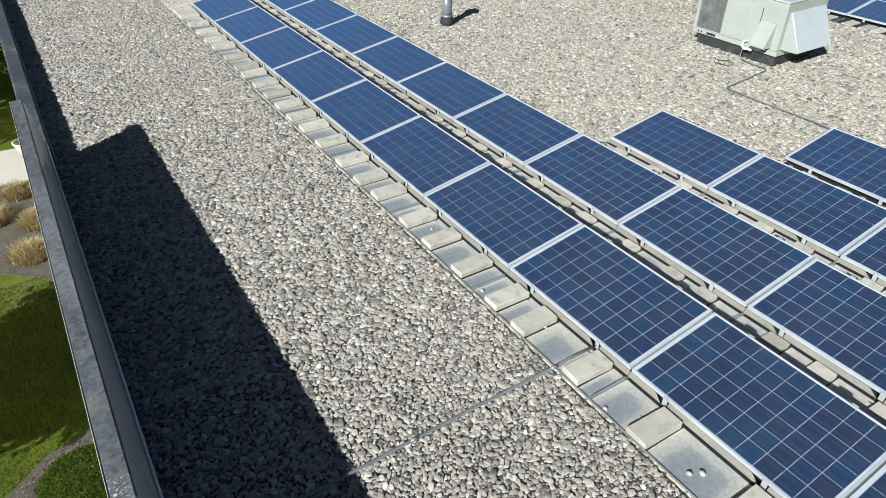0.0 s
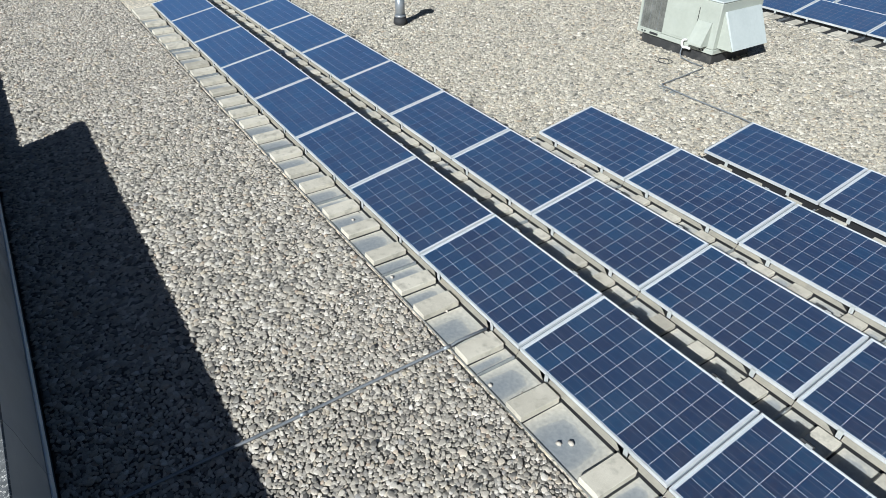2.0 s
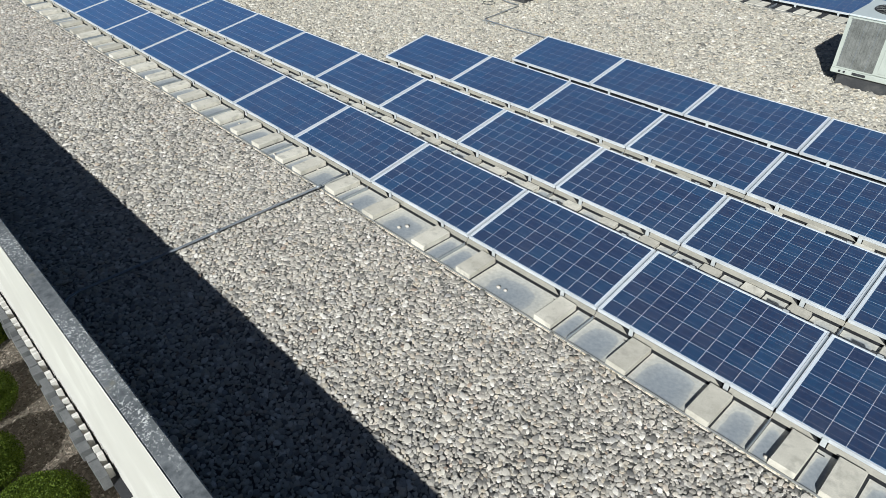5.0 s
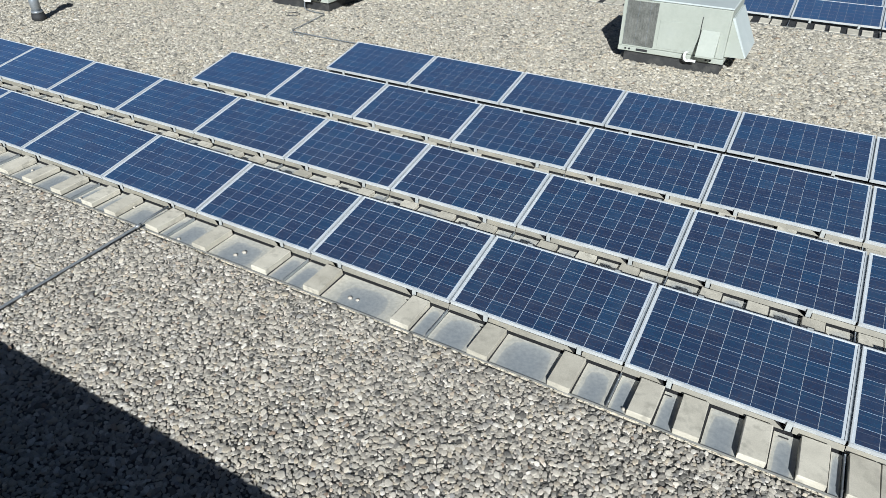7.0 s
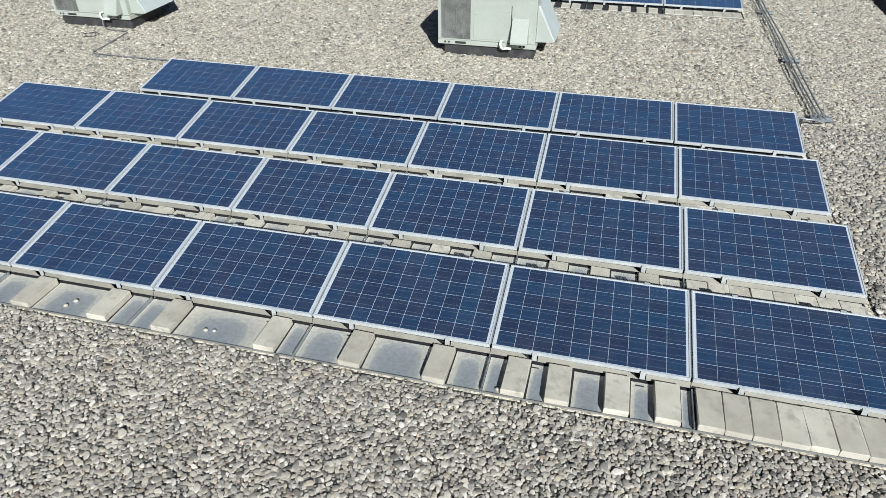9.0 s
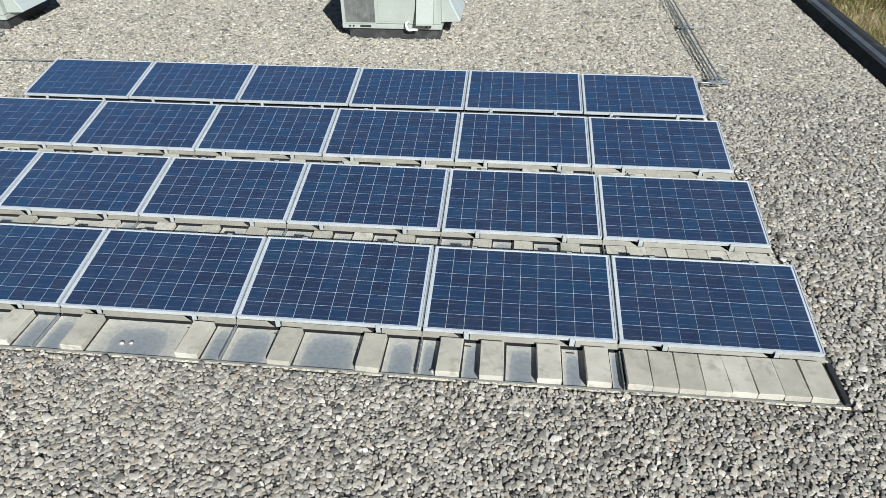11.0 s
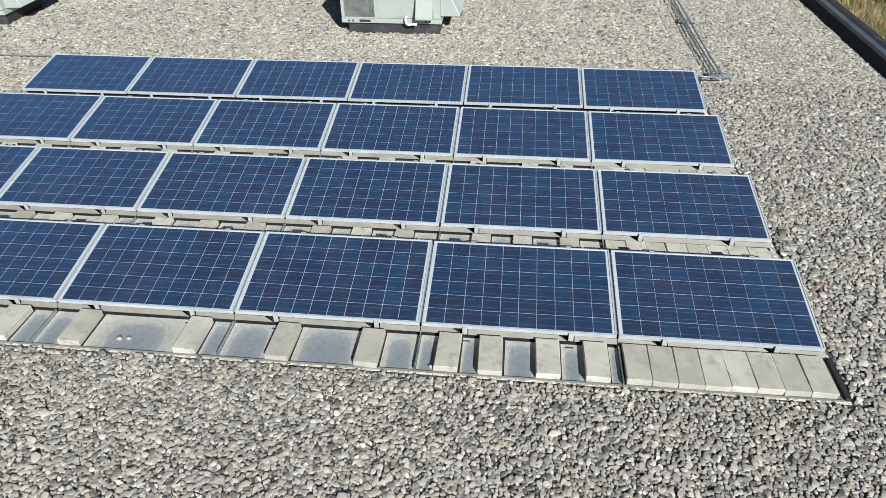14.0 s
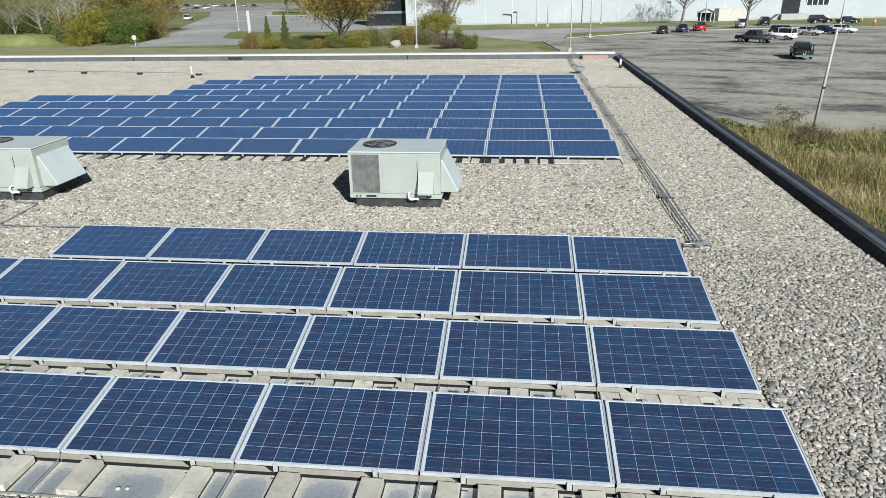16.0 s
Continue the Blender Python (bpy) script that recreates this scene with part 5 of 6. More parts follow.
v, f = blades(len(p), p, 1.15 * np.maximum(hh, 0.25)[:, None], g, 0.75, 0.015)
tagged(fast("tall_dry_grass", v, f, F_DRY), "tall wild grass, mostly dry and straw coloured", "grass", kind="stuff")
tips = v.reshape(-1, 5, 3)[::5, 4]
tips = np.concatenate([tips + g.normal(0, 0.03, tips.shape) for q in range(2)])
v, f = leaves(tips, 0.035, g, 1.5, 2.6)
tagged(fast("seed_heads", v, f, F_TAN), "drooping tan seed heads of the wild grass", "grass", kind="stuff")
n = 26000
p = np.stack([g.uniform(3.8, 17, n), g.uniform(8, 37, n), GROUND + g.uniform(0.03, 0.35, n)], 1)
p = p[((p[:, 0] < 5.2) | (p[:, 1] > 29.5) | (np.sin(p[:, 0] * 0.8 + 2) * np.sin(p[:, 1] * 0.6) > 0.1)) & ((p[:, 1] < 32.6) | (p[:, 0] < 21.5 - p[:, 1] * 0.31)) & (np.sin(p[:, 0] * 1.9) + np.sin(p[:, 1] * 1.3) > -0.9)]
p[:, 0], p[:, 1] = out(p[:, 0], p[:, 1])
v, f = leaves(p, 0.12, g)
tagged(fast("low_weeds", v, f, F_GREEN), "low green weeds along the building and the lot", "weeds", kind="stuff")


def limb(bm, a, b, r1, r2):
    rod(bm, a, b, r1, r2, 7)


def tree(name, label, x, y, h, r, foliage, seed, count=5000, leaf=0.3, trunk=0.22, low=0.3, bare=0.0, group="", clump=0.2, bark=None):
    """A tapered trunk with limbs; leaves hang in clumps round the limb ends."""
    g = np.random.default_rng(seed)
    t = thing(name, label, "tree" if "tree" in name else "shrub", group, (*out(x, y), GROUND), size=SPREAD)
    bm = bmesh.new()
    top = Vector((g.normal() * 0.04 * h, g.normal() * 0.04 * h, h * 0.62))
    limb(bm, (0, 0, 0), top * 0.5, trunk, trunk * 0.7)
    limb(bm, top * 0.49, top, trunk * 0.7, trunk * 0.35)
    ends = []
    k = max(8, int(h * 2.4))
    for i in range(k):
        f = low + (1 - low) * (i + g.uniform(0, 0.8)) / k
        a = i * 2.4 + g.uniform(-0.4, 0.4)
        s = top * min(1.0, f * 0.95)
        reach = r * (0.55 + 0.5 * math.sin(math.pi * min(1, max(0.08, (f - low) / (1 - low) * 0.8 + 0.15)))) * g.uniform(0.7, 1.1)
        e = s + Vector((math.cos(a) * reach, math.sin(a) * reach, (h - s.z) * g.uniform(0.25, 0.75)))
        e.z = min(e.z, h)
        mid = s.lerp(e, 0.5) + Vector((0, 0, -0.05 * reach))
        limb(bm, s, mid, trunk * 0.3, trunk * 0.18)
        limb(bm, mid, e, trunk * 0.18, trunk * 0.05)
        for q in range(4):
            w = mid.lerp(e, g.uniform(0.2, 1.0))
            z = w + Vector((g.normal() * reach * 0.28, g.normal() * reach * 0.28, g.uniform(-0.05, 0.3) * reach))
            limb(bm, w, z, trunk * 0.08, trunk * 0.025)
            ends.append(z)
        ends.append(e)
    part("trunk", bm, bark or M_BARK, t)
    ends = np.array(ends)
    per = g.integers(0, len(ends), count)
    if bare:
        ok = g.uniform(size=len(ends)) > bare
        per = per[ok[per]]
    c = ends[per] + g.normal(size=(len(per), 3)) * np.array((r, r, r * 0.7)) * clump
    c = c[c[:, 2] > 0.15]
    v, f = leaves(c, leaf, g)
    fast("crown", v, f, foliage, t)
    return t


tree("island_tree", "dark slim tree on the grass island", -90.0, 252.0, 11.0, 3.4, F_OLIVE, 41, 2500, 0.24, 0.3, 0.25)
tree("island_tree", "dark slim tree on the grass island", -83.0, 246.0, 11.0, 3.0, F_OLIVE, 42, 2200, 0.24, 0.3, 0.25)
# the tree whose shade lies on the lawn
tree("tree", "broad green tree standing on the front lawn", -14.0, -8.4, 4.2, 1.25, F_GREEN, 11, 12000, 0.16, 0.16, 0.35)
tree("tree", "broad green tree on the front lawn beside the path", -24.5, -13.5, 6.5, 2.6, F_GREEN, 12, 5000, 0.22, 0.18, 0.35)
tree("evergreen_shrub", "dark green shrub beside the front wall", -29.5, -4.9, 1.6, 1.1, F_GREEN, 13, 3000, 0.12, 0.06, 0.1)
tree("evergreen_shrub", "dark green shrub beside the front wall", -32.6, -4.8, 1.7, 1.2, F_GREEN, 14, 3000, 0.12, 0.06, 0.1)

tree("oak_tree", "large oak tree with rust and golden autumn leaves", -29.5, 97.5, 12.5, 7.2, F_RUST, 21, 26000, 0.17, 0.33, 0.03, clump=0.13)
tree("autumn_tree", "tree with thin dark and golden autumn leaves", -14.2, 107.0, 12.0, 5.2, F_RUST, 22, 12000, 0.16, 0.26, 0.12, 0.2, clump=0.12)
tree("golden_shrub", "golden green shrub under the autumn tree", -15.8, 104.5, 4.6, 2.6, F_GOLD, 23, 6000, 0.14, 0.12, 0.05)
tree("bare_tree", "nearly bare tree with a few yellow leaves", 31.4, 146.0, 11, 5.5, F_OLIVE, 24, 2600, 0.17, 0.30, 0.42, 0.4, clump=0.12)
tree("bare_tree", "nearly bare tree with a few yellow leaves", 38.6, 127.0, 11, 4.4, F_OLIVE, 25, 2000, 0.17, 0.28, 0.42, 0.45, clump=0.12)
tree("bare_shrub", "twiggy purple brown shrub beside the wooden pole", 12.5, 30.6, 1.0, 0.85, F_PURPLE, 26, 1300, 0.045, 0.04, 0.05, clump=0.2)
tree("sapling", "thin sapling with sparse yellow green leaves", 11.9, 32.6, 1.9, 0.7, F_OLIVE, 27, 700, 0.05, 0.04, 0.2, clump=0.16)
def bush(name, label, x, y, h, r, foliage, seed, count=3000, leaf=0.14, cone=False):
    """Leafy from the ground up: overlapping lumps, or one ragged cone."""
    g = np.random.default_rng(seed)
    t = thing(name, label, "shrub", "shrubs along the verge", (*out(x, y), GROUND), size=SPREAD)
    bm = bmesh.new()
    for q in range(5):
        a = q * 1.26 + g.uniform(0, 0.5)
        limb(bm, (0, 0, 0), (math.cos(a) * r * 0.5 * (not cone), math.sin(a) * r * 0.5 * (not cone), h * g.uniform(0.55, 0.9)), 0.05, 0.012)
    part("stem", bm, M_BARK, t)
    if cone:
        z = g.uniform(0, 1, count) ** 1.4
        a = g.uniform(0, 2 * np.pi, count)
        rad = r * (1 - z) * (0.75 + 0.25 * np.sin(z * 38)) * g.uniform(0.55, 1.05, count) + 0.05
        c = np.stack([np.cos(a) * rad, np.sin(a) * rad, 0.1 + z * h], 1)
    else:
        k = 11
        lump = np.stack([g.normal(0, 0.48, k) * r, g.normal(0, 0.48, k) * r, g.uniform(0.1, 0.8, k) * h], 1)
        lump[:, 2] *= np.clip(1.25 - np.hypot(lump[:, 0], lump[:, 1]) / (1.6 * r), 0.3, 1)
        c = lump[g.integers(0, k, count)] + g.normal(size=(count, 3)) * np.array((0.27 * r, 0.27 * r, 0.16 * h))
        c = c[c[:, 2] > 0.03]
    v, f = leaves(c, leaf, g)
    fast("foliage", v, f, foliage, t)


for i, (x, y, h, r, fo, cone, lab) in enumerate((
        (-38.6, 92.0, 1.7, 1.5, F_GOLD, False, "golden green shrub behind the far parapet"), (-39.9, 95.0, 4.3, 1.0, F_WOOD, True, "slim green conifer behind the far parapet"),
        (-36.7, 93.6, 4.7, 1.2, F_WOOD, True, "slim green conifer beside golden shrubs"), (-41.2, 91.5, 2.4, 1.2, F_RUST, False, "russet brown shrub behind the far parapet"),
        (-34.4, 92.4, 1.7, 1.7, F_WOOD, False, "low green shrub under the oak"), (-31.4, 92.6, 1.3, 1.6, F_RUST, False, "low russet shrub under the oak"),
        (-28.4, 93.0, 2.0, 2.0, F_WOOD, False, "yellow green shrub under the oak"), (-25.4, 93.4, 2.1, 1.7, F_GOLD, False, "golden yellow shrub under the oak"),
        (-22.5, 94.2, 3.7, 1.8, F_WOOD, False, "tall green shrub beside the boulder"), (-19.6, 97.5, 3.0, 1.7, F_RUST, False, "rust brown shrub behind the boulder"),
        (-16.0, 97.0, 2.3, 1.7, F_OLIVE, False, "olive brown shrub behind the lamp post"), (-12.9, 90.4, 1.5, 2.4, F_PURPLE, False, "low purple grey shrub on the meadow"),
        (-11.0, 93.5, 2.8, 1.0, F_WOOD, False, "upright green shrub under the autumn tree"), (-8.9, 89.5, 1.9, 0.9, F_WOOD, False, "small green shrub on the meadow"))):
    bush("hedge_shrub", lab, x, y, h, r, fo, 140 + i, 4600, 0.10, cone)
M_PALEBARK = surface("pale_bark", (0.28, 0.25, 0.21), (0.45, 0.41, 0.35), 3.0, 0.9, fine=6.0, bump=0.5, depth=0.02)
for i, (x, y, h, r) in enumerate(((-76.5, 104.6, 10.5, 3.6), (-80.5, 105.8, 9.5, 3.4), (-85.5, 108.0, 9.0, 3.2), (-92.0, 109.5, 9.0, 3.0))):
    tree("bare_tree", "leafless pale grey tree before the far wood", x, y, h, r, F_OLIVE, 170 + i, 260, 0.12, 0.15, 0.25, 0.3, "bare trees of the far wood", bark=M_PALEBARK)
wood = [(-104, 118, 9, 6, F_OLIVE), (-97, 112, 8, 5, F_WOOD), (-91, 118, 9, 5.5, F_OLIVE), (-86, 112, 7, 4.5, F_WOOD), (-82, 121, 9, 5, F_WOOD), (-78, 108, 5.5, 3.6, F_GOLD), (-74.5, 105.5, 5.2, 3.2, F_GOLD),
        (-72, 113, 6, 4, F_WOOD), (-77, 120, 10, 5, F_RUST), (-70, 110, 4.2, 3.2, F_WOOD), (-86, 132, 11, 6, F_OLIVE), (-79, 135, 10, 5, F_RUST), (-82, 142, 8, 4.5, F_OLIVE), (-97, 135, 12, 6, F_OLIVE),
        (-110, 130, 12, 6, F_OLIVE), (-90, 150, 12, 6, F_OLIVE), (-120, 140, 13, 7, F_WOOD), (-105, 155, 13, 7, F_OLIVE)]
for i, (x, y, h, r, fo) in enumerate(wood):
    lab = {F_OLIVE: "olive brown autumn tree in the far wood", F_WOOD: "pale green leafy tree in the far wood", F_GOLD: "golden yellow bush before the far wood", F_RUST: "rust brown autumn tree in the far wood"}[fo]
    tree("wood_tree", lab, x, y, h, r, fo, 70 + i, 6000 if fo is not F_OLIVE else 4200, 0.18, 0.16, 0.02, 0.45 if fo is F_OLIVE else 0.05, "trees of the far wood", 0.2)
for i, (x, y, h, r, fo, lab) in enumerate((
        (-73.6, 100.5, 3.9, 2.7, F_GOLD, "golden yellow bush at the edge of the far wood"), (-77.5, 102.5, 3.4, 2.6, F_WOOD, "green bush at the edge of the far wood"),
        (-69.8, 103.8, 3.3, 2.8, F_GREEN, "dark green bush at the edge of the far wood"), (-68.8, 108.6, 3.4, 2.6, F_GREEN, "dark green bush beside the road"),
        (-70.6, 114.5, 5.2, 3.0, F_RUST, "rust brown bush beside the road"), (-73.0, 121.0, 6.6, 3.6, F_RUST, "tall rust brown bush beside the road"),
        (-82.0, 107.5, 4.6, 3.4, F_GREEN, "dark green bush under the far wood"), (-88.0, 111.0, 4.6, 3.8, F_GREEN, "dark green bush under the far wood"),
        (-95.0, 116.0, 5.0, 4.2, F_GREEN, "dark green bush under the far wood"), (-103.0, 121.0, 5.0, 4.4, F_WOOD, "green bush under the far wood"),
        (-77.5, 113.0, 5.2, 3.6, F_GREEN, "dark green bush under the far wood"), (-78.0, 130.0, 6.5, 4.0, F_OLIVE, "olive brown bush behind the far wood"))):
    bush("wood_bush", lab, x, y, h, r, fo, 240 + i, 4200, 0.15)
bm = bmesh.new()
bmesh.ops.create_icosphere(bm, subdivisions=3, radius=1.0)
for v in bm.verts:
    q = v.co.copy()
    v.co *= 1 + 0.34 * noise.noise(q * 1.7) + 0.05 * noise.noise(q * 5)
    v.co = Vector((v.co.x * 0.85, v.co.y * 0.65, v.co.z * 0.62 + 0.45))
ob = part("boulder", bm, M_ROCK, None, "", True)
ob.matrix_basis = pose(*out(-20.0, 91.9), GROUND) @ Matrix.Scale(SPREAD, 4)
tagged(ob, "large pale boulder on the lawn", "boulder")


# ---------------------------------------------------------------- lamp posts and signs
def lamp_post(x, y, h, arm=0.0, mat4=None, lean=0.0):
    t = thing("lamp_post", "tall pale lamp post", "lamp post", "lamp posts", (*out(x, y), GROUND), size=SPREAD)
    bm = bmesh.new()
    rod(bm, (0, 0, 0.0), (lean * h, 0, h), 0.11, 0.07, 10)
    part("pole", bm, mat4 or M_GALVPOLE, t, "", True)
    if not mat4:
        part("footing", boxed(-0.22, 0.22, -0.22, 0.22, 0.0, 0.55, 0.03), M_KERB, t, "concrete footing")
    part("luminaire", boxed(-0.9 - arm, 0.05, -0.16, 0.16, h - 0.02, h + 0.14, 0.03), M_GALVPOLE, t, "flat lamp head")


POLE = 5.5
t = thing("wooden_pole", "weathered leaning wooden pole at the edge of the car park", "pole", "", (*out(13.67, 33.6), GROUND), size=SPREAD)
bm = bmesh.new()
rod(bm, (0, 0, 0), (0.24, 0, POLE), 0.08, 0.065, 12)
part("shaft", bm, M_WOODPOLE, t, "", True)
bm = bmesh.new()
rod(bm, (0.24, 0, POLE), (0.24, 0, POLE + 0.04), 0.08, 0.05, 12)
part("cap", bm, M_WOODPOLE, t)
part("bracket", boxed(0.05, 0.19, -0.11, -0.06, 2.45, 2.55), M_BLACK, t, "dark iron bracket")
lamp_post(3.9, 83.5, 11)
lamp_post(8.8, 108.2, 11)
lamp_post(-16.8, 90.6, 9)
lamp_post(1.0, 143, 9.0, 1.2)
lamp_post(3.3, 141.0, 11)
lamp_post(15.0, 148.5, 11)
lamp_post(36.5, 147.5, 11)
lamp_post(58.3, 135.0, 10)
lamp_post(-62.7, 139, 9)
t = thing("sign_pylon", "white upright sign pylon on the grass", "sign", "", (*out(-52.9, 120.6), GROUND), size=SPREAD)
part("panel", boxed(-0.27, 0.27, -0.12, 0.12, 0.25, 4.5, 0.03), M_WHITEWALL, t)
part("footing", boxed(-0.45, 0.45, -0.2, 0.2, 0.0, 0.25, 0.02), M_KERB, t)
t = thing("road_sign", "small white round-topped sign on a post", "sign", "", (*out(-63.0, 98.2), GROUND), size=SPREAD)
bm = bmesh.new()
rod(bm, (0, -0.03, 1.35), (0, 0.03, 1.35), 0.38, None, 16)
part("board", bm, M_WHITEWALL, t)
bm = bmesh.new()
rod(bm, (0, 0.06, 0), (0, 0.06, 1.6), 0.04, None, 7)
part("post", bm, M_GALVPOLE, t)


# ---------------------------------------------------------------- vehicles
def paint(name, c):
    return surface(name, tuple(0.85 * v for v in c), c, 0.8, 0.3, 0.0, bump=0.0)


SHAPES = {
    # body outline, glasshouse outline, length, width, wheel radius
    "sedan": ([(-2.3, 0.35), (-2.35, 0.62), (-2.28, 0.92), (-1.55, 0.98), (1.0, 0.95), (2.05, 0.78), (2.3, 0.62), (2.32, 0.35)], [(-1.65, 0.97), (-1.0, 1.40), (0.25, 1.43), (1.1, 0.96)], 0.9, 0.33, 1.42),
    "suv": ([(-2.35, 0.40), (-2.4, 0.75), (-2.35, 1.08), (1.15, 1.08), (2.2, 0.98), (2.4, 0.75), (2.4, 0.40)], [(-2.28, 1.07), (-2.05, 1.76), (0.3, 1.78), (1.15, 1.07)], 0.97, 0.38, 1.45),
    "pickup": ([(-2.85, 0.5), (-2.9, 0.8), (-2.88, 1.12), (-0.75, 1.12), (1.5, 1.12), (2.65, 1.04), (2.8, 0.8), (2.8, 0.48)], [(-0.8, 1.11), (-0.65, 1.80), (0.7, 1.82), (1.45, 1.11)], 1.0, 0.40, 1.75)}


def vehicle(style, x, y, heading, mat, label):
    """Heading: degrees from +x, counter-clockwise."""
    body, glass, half, wr, axle = SHAPES[style]
    t = thing("parked_" + style, label, "pickup truck" if style == "pickup" else "car", "parked vehicles", (*out(x, y), GROUND + 0.02), heading, 1.08)
    m = Matrix(((0, 1, 0, 0), (1, 0, 0, 0), (0, 0, 1, 0), (0, 0, 0, 1)))
    bm = profile(bmesh.new(), body, -half, half, m)
    bmesh.ops.bevel(bm, geom=[e for e in bm.edges if abs(e.verts[0].co.y - e.verts[1].co.y) < 0.01], offset=0.09, segments=2, affect="EDGES")
    b = part("body", bm, mat, t, "", True)
    bm = profile(bmesh.new(), glass, -half * 0.9, half * 0.9, m)
    zt = max(z for _, z in glass)
    for v in bm.verts:
        if v.co.z > zt - 0.1:
            v.co.y *= 0.80
    part("glasshouse", bm, M_GLASS, t, "dark glass")
    xs = [p[0] for p in glass[1:3]]
    r = boxed(min(xs) - 0.05, max(xs) + 0.05, -half * 0.74, half * 0.74, zt - 0.005, zt + 0.045, 0.02)
    part("roof", r, mat, t)
    for sx in (glass[0][0] * 0.5 + glass[1][0] * 0.5, 0.0 if style != "pickup" else 0.05):
        for s in (-1, 1):
            part("pillar", boxed(sx - 0.05, sx + 0.05, s * half * 0.86 - 0.02, s * half * 0.86 + 0.02, glass[0][1] - 0.02, zt, 0.0), mat, t)
    if style == "pickup":
        part("load_bed", boxed(-2.72, -0.92, -half + 0.12, half - 0.12, 1.121, 1.135), M_TYRE, t, "dark load bed")
    for px in (-axle, axle):
        for s in (-1, 1):
            bm = bmesh.new()
            rod(bm, (px, s * (half - 0.20), wr), (px, s * (half + 0.01), wr), wr, None, 20)
            w = part("tyre", bm, M_TYRE, t)
            bm = bmesh.new()
            rod(bm, (px, s * (half + 0.011), wr), (px, s * (half + 0.022), wr), wr * 0.62, wr * 0.5, 14)
            part("rim", bm, M_RIM, w)
    for s in (-1, 1):
        part("tail_light", boxed(body[1][0] - 0.03, body[1][0] + 0.05, s * half * 0.82 - 0.13, s * half * 0.82 + 0.13, body[1][1] + 0.02, body[1][1] + 0.2, 0.01), M_LAMP, t)
        part("headlight", boxed(body[-2][0] - 0.12, body[-2][0] + 0.012, s * half * 0.74 - 0.17, s * half * 0.74 + 0.17, body[-2][1] - 0.04, body[-2][1] + 0.1, 0.01), M_HEADLAMP, t)
        part("door_mirror", boxed(glass[-1][0] - 0.3, glass[-1][0] - 0.1, s * (half + 0.10) - 0.09, s * (half + 0.10) + 0.09, glass[-1][1] + 0.03, glass[-1][1] + 0.18, 0.02), mat, t)
    part("bumper", boxed(body[0][0] - 0.07, body[0][0] + 0.1, -half * 0.92, half * 0.92, 0.36, 0.56, 0.03), M_RIM if style == "pickup" else mat, t)
    part("plate", boxed(body[1][0] - 0.035, body[1][0] - 0.02, -0.16, 0.16, 0.66, 0.76), M_PVC, t, "plain pale plate")
    return t


P_BLACK, P_NAVY, P_RED, P_SILVER = paint("black_paint", (0.018, 0.018, 0.02)), paint("navy_paint", (0.015, 0.025, 0.06)), paint("red_paint", (0.40, 0.02, 0.025)), paint("silver_paint", (0.42, 0.41, 0.40))
P_GREY, P_WHITE, P_TEAL, P_TAUPE = paint("grey_paint", (0.05, 0.05, 0.052)), paint("white_paint", (0.72, 0.72, 0.71)), paint("teal_paint", (0.035, 0.09, 0.08)), paint("taupe_paint", (0.17, 0.165, 0.15))
vehicle("sedan", 21.7, 116.6, 84, P_BLACK, "black sedan parked at the kerb")
vehicle("sedan", 25.8, 120.4, 84, P_NAVY, "dark sedan parked at the kerb")
vehicle("suv", 29.4, 123.0, 84, P_RED, "red car parked at the kerb")
vehicle("suv", 39.1, 131.5, 80, P_SILVER, "silver car parked beside a bare tree")
vehicle("suv", 45.2, 137.8, 80, P_BLACK, "dark van parked before the warehouse")
vehicle("pickup", 30.3, 96.2, 133, P_GREY, "dark grey pickup truck parked in the lot")
vehicle("suv", 35.6, 101.4, 133, P_WHITE, "white sport utility car parked beside a pickup")
vehicle("suv", 38.4, 107.6, -43, P_TAUPE, "taupe grey sport utility car in the lot")
vehicle("sedan", 42.6, 109.6, -43, P_SILVER, "silver sedan parked in the lot")
vehicle("sedan", 45.9, 111.9, -43, P_NAVY, "blue sedan parked in the lot")
vehicle("sedan", 49.6, 114.0, -43, P_WHITE, "white sedan parked in the lot")
vehicle("suv", 57.6, 142.6, 5, P_BLACK, "black sport utility car before the warehouse")
vehicle("sedan", 62.5, 141.5, 5, P_NAVY, "dark blue sedan before the warehouse")
t = vehicle("pickup", 28.4, 74.6, 76, P_TEAL, "teal pickup truck carrying a slatted rack")
for i in range(7):
    part("rack_slat", boxed(-2.95, -2.90, -0.92 + i * 0.28, -0.80 + i * 0.28, 0.7, 1.75), P_BLACK, t, "dark slat")
part("rack_rail", boxed(-2.99, -2.95, -1.0, 1.0, 1.68, 1.80), P_BLACK, t)
part("rack_rail", boxed(-2.99, -2.95, -1.0, 1.0, 1.10, 1.20), P_BLACK, t)
part("load", boxed(-2.5, -1.2, -0.7, 0.7, 1.137, 1.6, 0.06), P_BLACK, t, "dark load in the bed")
far = [P_WHITE, P_NAVY, P_SILVER, P_BLACK, P_GREY, P_WHITE, P_RED]
rng = random.Random(9)
for i in range(16):
    vehicle("sedan" if i % 3 else "suv", -158 - 6.5 * i + 60 * (i // 8), (330 if i < 8 else 372) + rng.uniform(-1, 1) + (i % 8) * 2.0, 80, far[i % 7], "car parked in the far lot")
vehicle("suv", -103.0, 198, 100, P_WHITE, "white van on the road beside the wood")

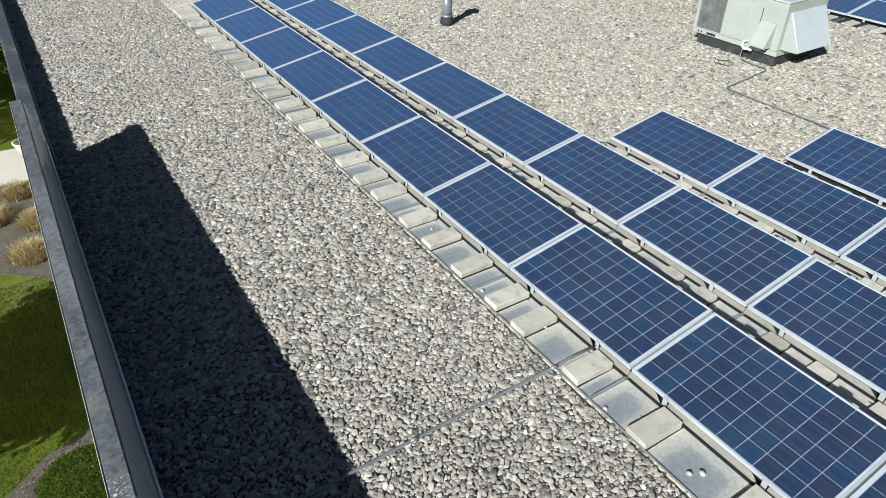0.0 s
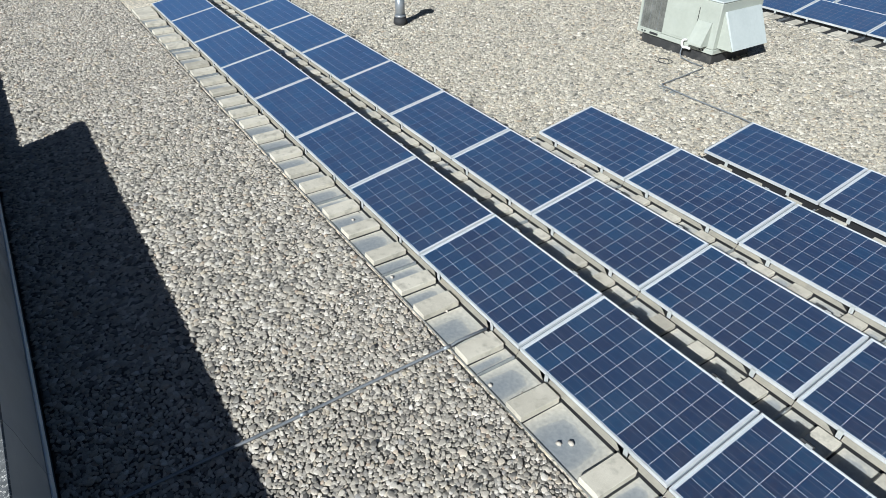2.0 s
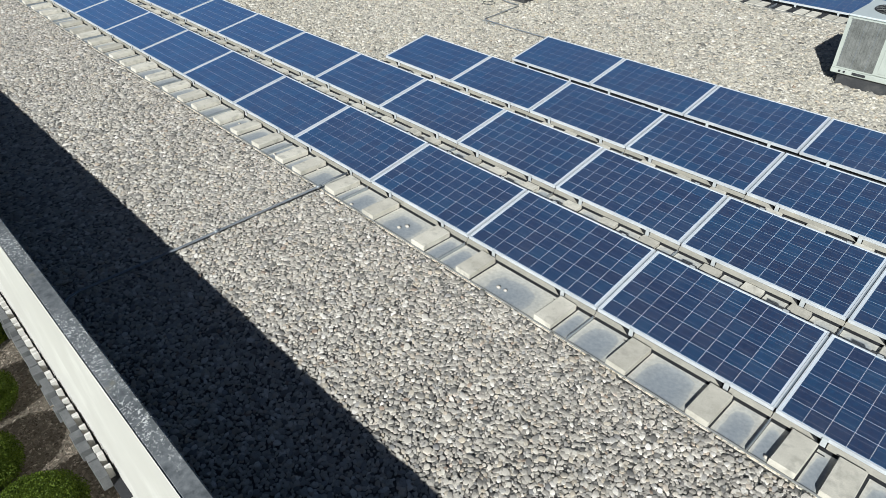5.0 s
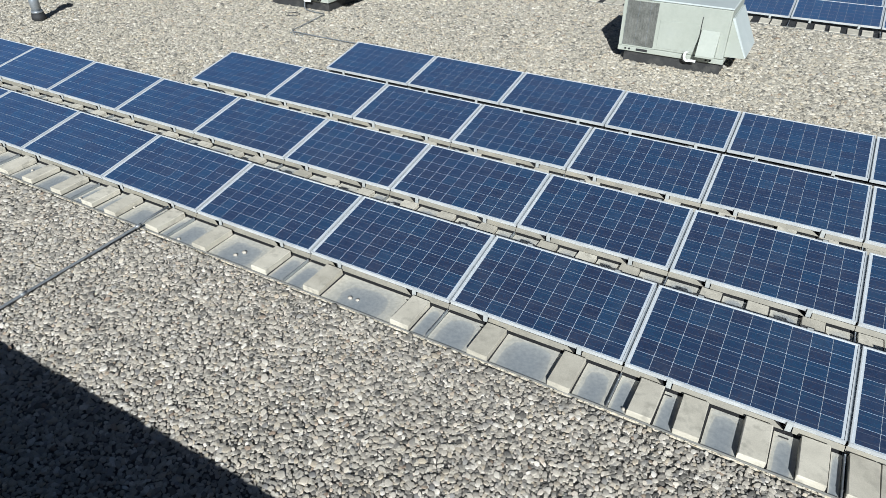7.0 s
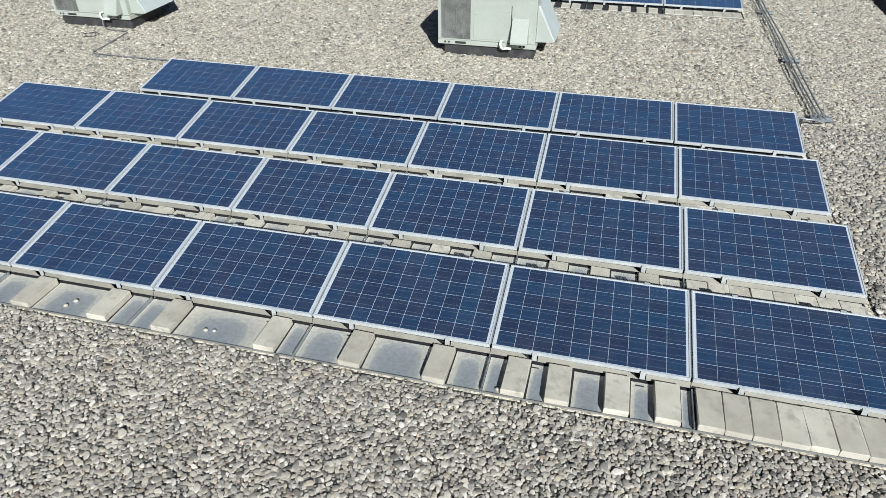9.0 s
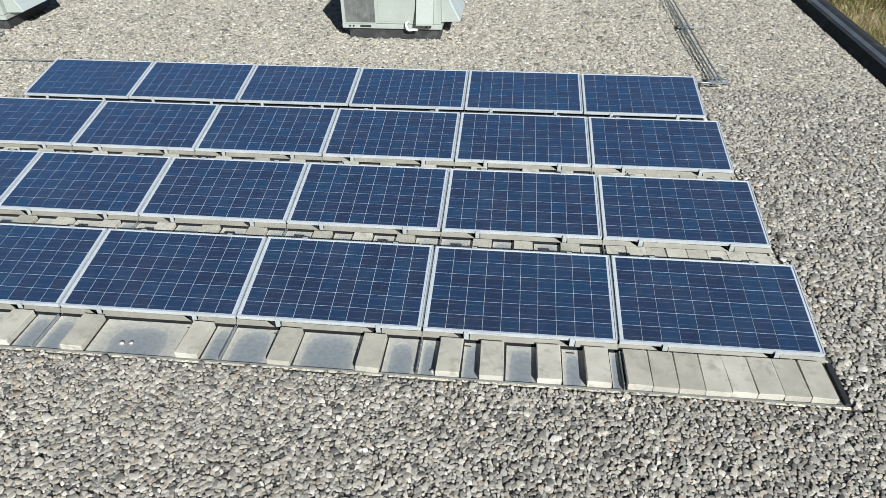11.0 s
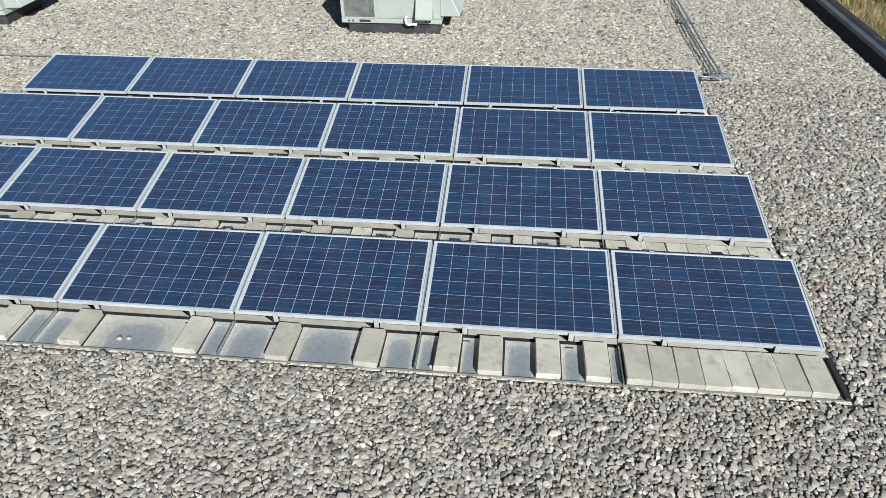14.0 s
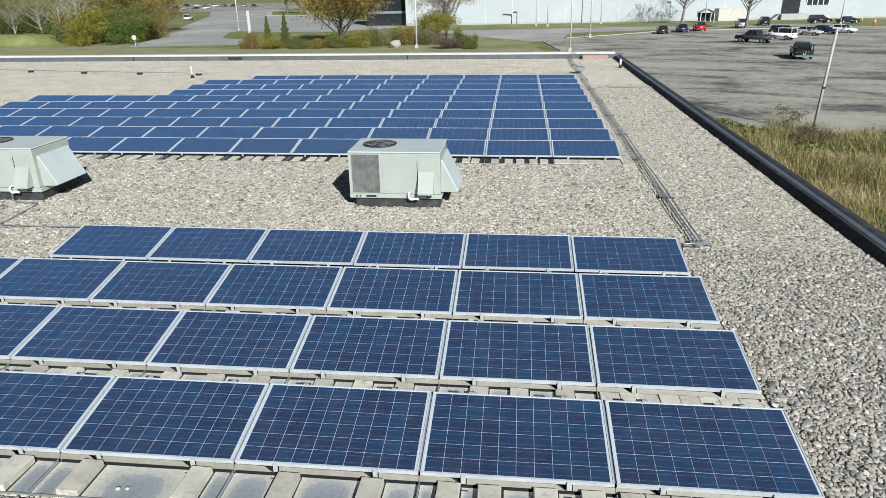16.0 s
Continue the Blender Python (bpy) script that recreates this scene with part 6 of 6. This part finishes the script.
M_ORANGE = surface("orange_plastic", (0.55, 0.14, 0.03), (0.70, 0.20, 0.05), 4.0, 0.5, bump=0.0)
M_YELLOW = surface("yellow_paint", (0.60, 0.42, 0.08), (0.72, 0.52, 0.12), 4.0, 0.5, bump=0.0)
for x, y in ((64.7, 135.6), (66.4, 139.0)):
    t = thing("traffic_cone", "orange traffic cone with a white band", "traffic cone", "traffic cones", (*out(x, y), GROUND + 0.02))
    part("base", boxed(-0.3, 0.3, -0.3, 0.3, 0.0, 0.05, 0.01), M_ORANGE, t)
    bm = bmesh.new()
    rod(bm, (0, 0, 0.051), (0, 0, 1.3), 0.24, 0.06, 14)
    part("cone", bm, M_ORANGE, t, "", True)
    bm = bmesh.new()
    rod(bm, (0, 0, 0.62), (0, 0, 0.88), 0.172, 0.138, 14)
    part("band", bm, M_PVC, t, "white band", True)
for x, y in ((60.6, 145.2), (62.9, 144.7), (64.6, 144.3), (66.2, 143.9)):
    t = thing("bollard", "yellow bollard before the warehouse", "bollard", "bollards", (*out(x, y), GROUND))
    bm = bmesh.new()
    rod(bm, (0, 0, 0), (0, 0, 1.1), 0.11, None, 12)
    part("post", bm, M_YELLOW, t, "", True)

# ---------------------------------------------------------------- white warehouse
h = thing("warehouse", "long white metal-clad warehouse beyond the car park", "building", "", (*out(-28, 150.5), GROUND), 7.0, SPREAD)
part("wall", boxed(0, 150, 0, 40, 0, 10.5), M_WAREHOUSE, h, "white cladding")
part("roof", boxed(-0.3, 150.3, -0.3, 40.3, 10.502, 10.8), M_EDGE, h)
part("plinth", boxed(0.1, 149.9, -0.06, -0.002, 0, 0.35), M_KERB, h)
for i in range(1, 25):
    part("seam", boxed(i * 6.0 - 0.04, i * 6.0 + 0.04, -0.03, -0.002, 0.36, 10.4), M_GALVPOLE, h)
part("entrance", boxed(-9, -0.1, 3, 14, 0, 9.5), M_GLASS, h, "dark glazed corner")
for z in (2.6, 5.6):
    part("band", boxed(-9.1, -0.05, 2.9, 2.98, z, z + 0.5), M_EDGE, h)
d = part("dock", boxed(84, 90, -2.6, -0.07, 0, 1.2), M_KERB, h, "raised concrete dock")
part("door", boxed(85, 89.0, -0.12, -0.065, 1.2, 5.0), M_GLASS, h, "dark dock door")
for i in range(6):
    part("stair", boxed(82.4 + i * 0.27, 82.67 + i * 0.27, -1.6, -0.3, 0, 0.2 * (i + 1)), M_KERB, h)
w = part("window", boxed(90.5, 95.5, -0.10, -0.065, 3.0, 5.2), M_GLASS, h)
for i in range(5):
    part("mullion", boxed(90.4 + i * 1.25, 90.55 + i * 1.25, -0.16, -0.105, 2.95, 5.25), M_PVC, w)
part("lean_to", boxed(70, 76, -2.2, -0.07, 0, 2.6), M_PATH, h, "beige lean-to")
t = thing("bus_shelter", "small gabled shelter with glazed sides", "shelter", "", (*out(37.5, 151.0), GROUND), 7.0, 0.8)
for x in (-2.2, 2.2):
    for y in (-1.4, 1.4):
        part("post", boxed(x - 0.1, x + 0.1, y - 0.1, y + 0.1, 0, 3.0), M_GALVPOLE, t)
m = Matrix.Rotation(radians(90), 4, "Z")
part("roof", profile(bmesh.new(), [(-2.5, 3.0), (0, 4.1), (2.5, 3.0), (2.5, 3.12), (0, 4.25), (-2.5, 3.12)], -1.7, 1.7, m), M_EDGE, t)
part("pane", boxed(-2.1, 2.1, 1.35, 1.4, 0.2, 2.9), M_GLASS, t)

# ---------------------------------------------------------------- letters on the south front
M_FACE = surface("grey_letter_face", (0.07, 0.07, 0.07), (0.15, 0.15, 0.146), 7.0, 0.4, bump=0.0)
s = thing("wall_sign", "row of raised grey sign letters on the front wall", "sign", "", (0, -3.792, -1.778))
# black backing added as the shade between the letters and the wall
part("letter_shade", boxed(-14.06, -7.7, -0.070, 0.026, -0.03, 0.0, 0.003), M_BLACK, s, "black strip painted as shade behind the letters")
rng = random.Random(3)
x = -14.0
while x < -8.0:
    wd, ht = rng.choice((0.09, 0.12, 0.15, 0.19)), rng.choice((0.19, 0.2, 0.18))
    gap = rng.choice((0.012, 0.02, 0.03, 0.07))
    l = part("letter", boxed(x, x + wd, -0.150 - rng.choice((0.0, 0.012, 0.03)), -0.068, -0.01, ht - rng.choice((0.0, 0.02, 0.06)), 0.003), M_FACE, s, "grey letter block")
    part("edge", boxed(x, x + rng.choice((0.025, 0.035, 0.05)), -0.066, -0.004, 0.0, ht + 0.02, 0.004), M_WHITEWALL, l, "white letter edge")
    x += wd + gap
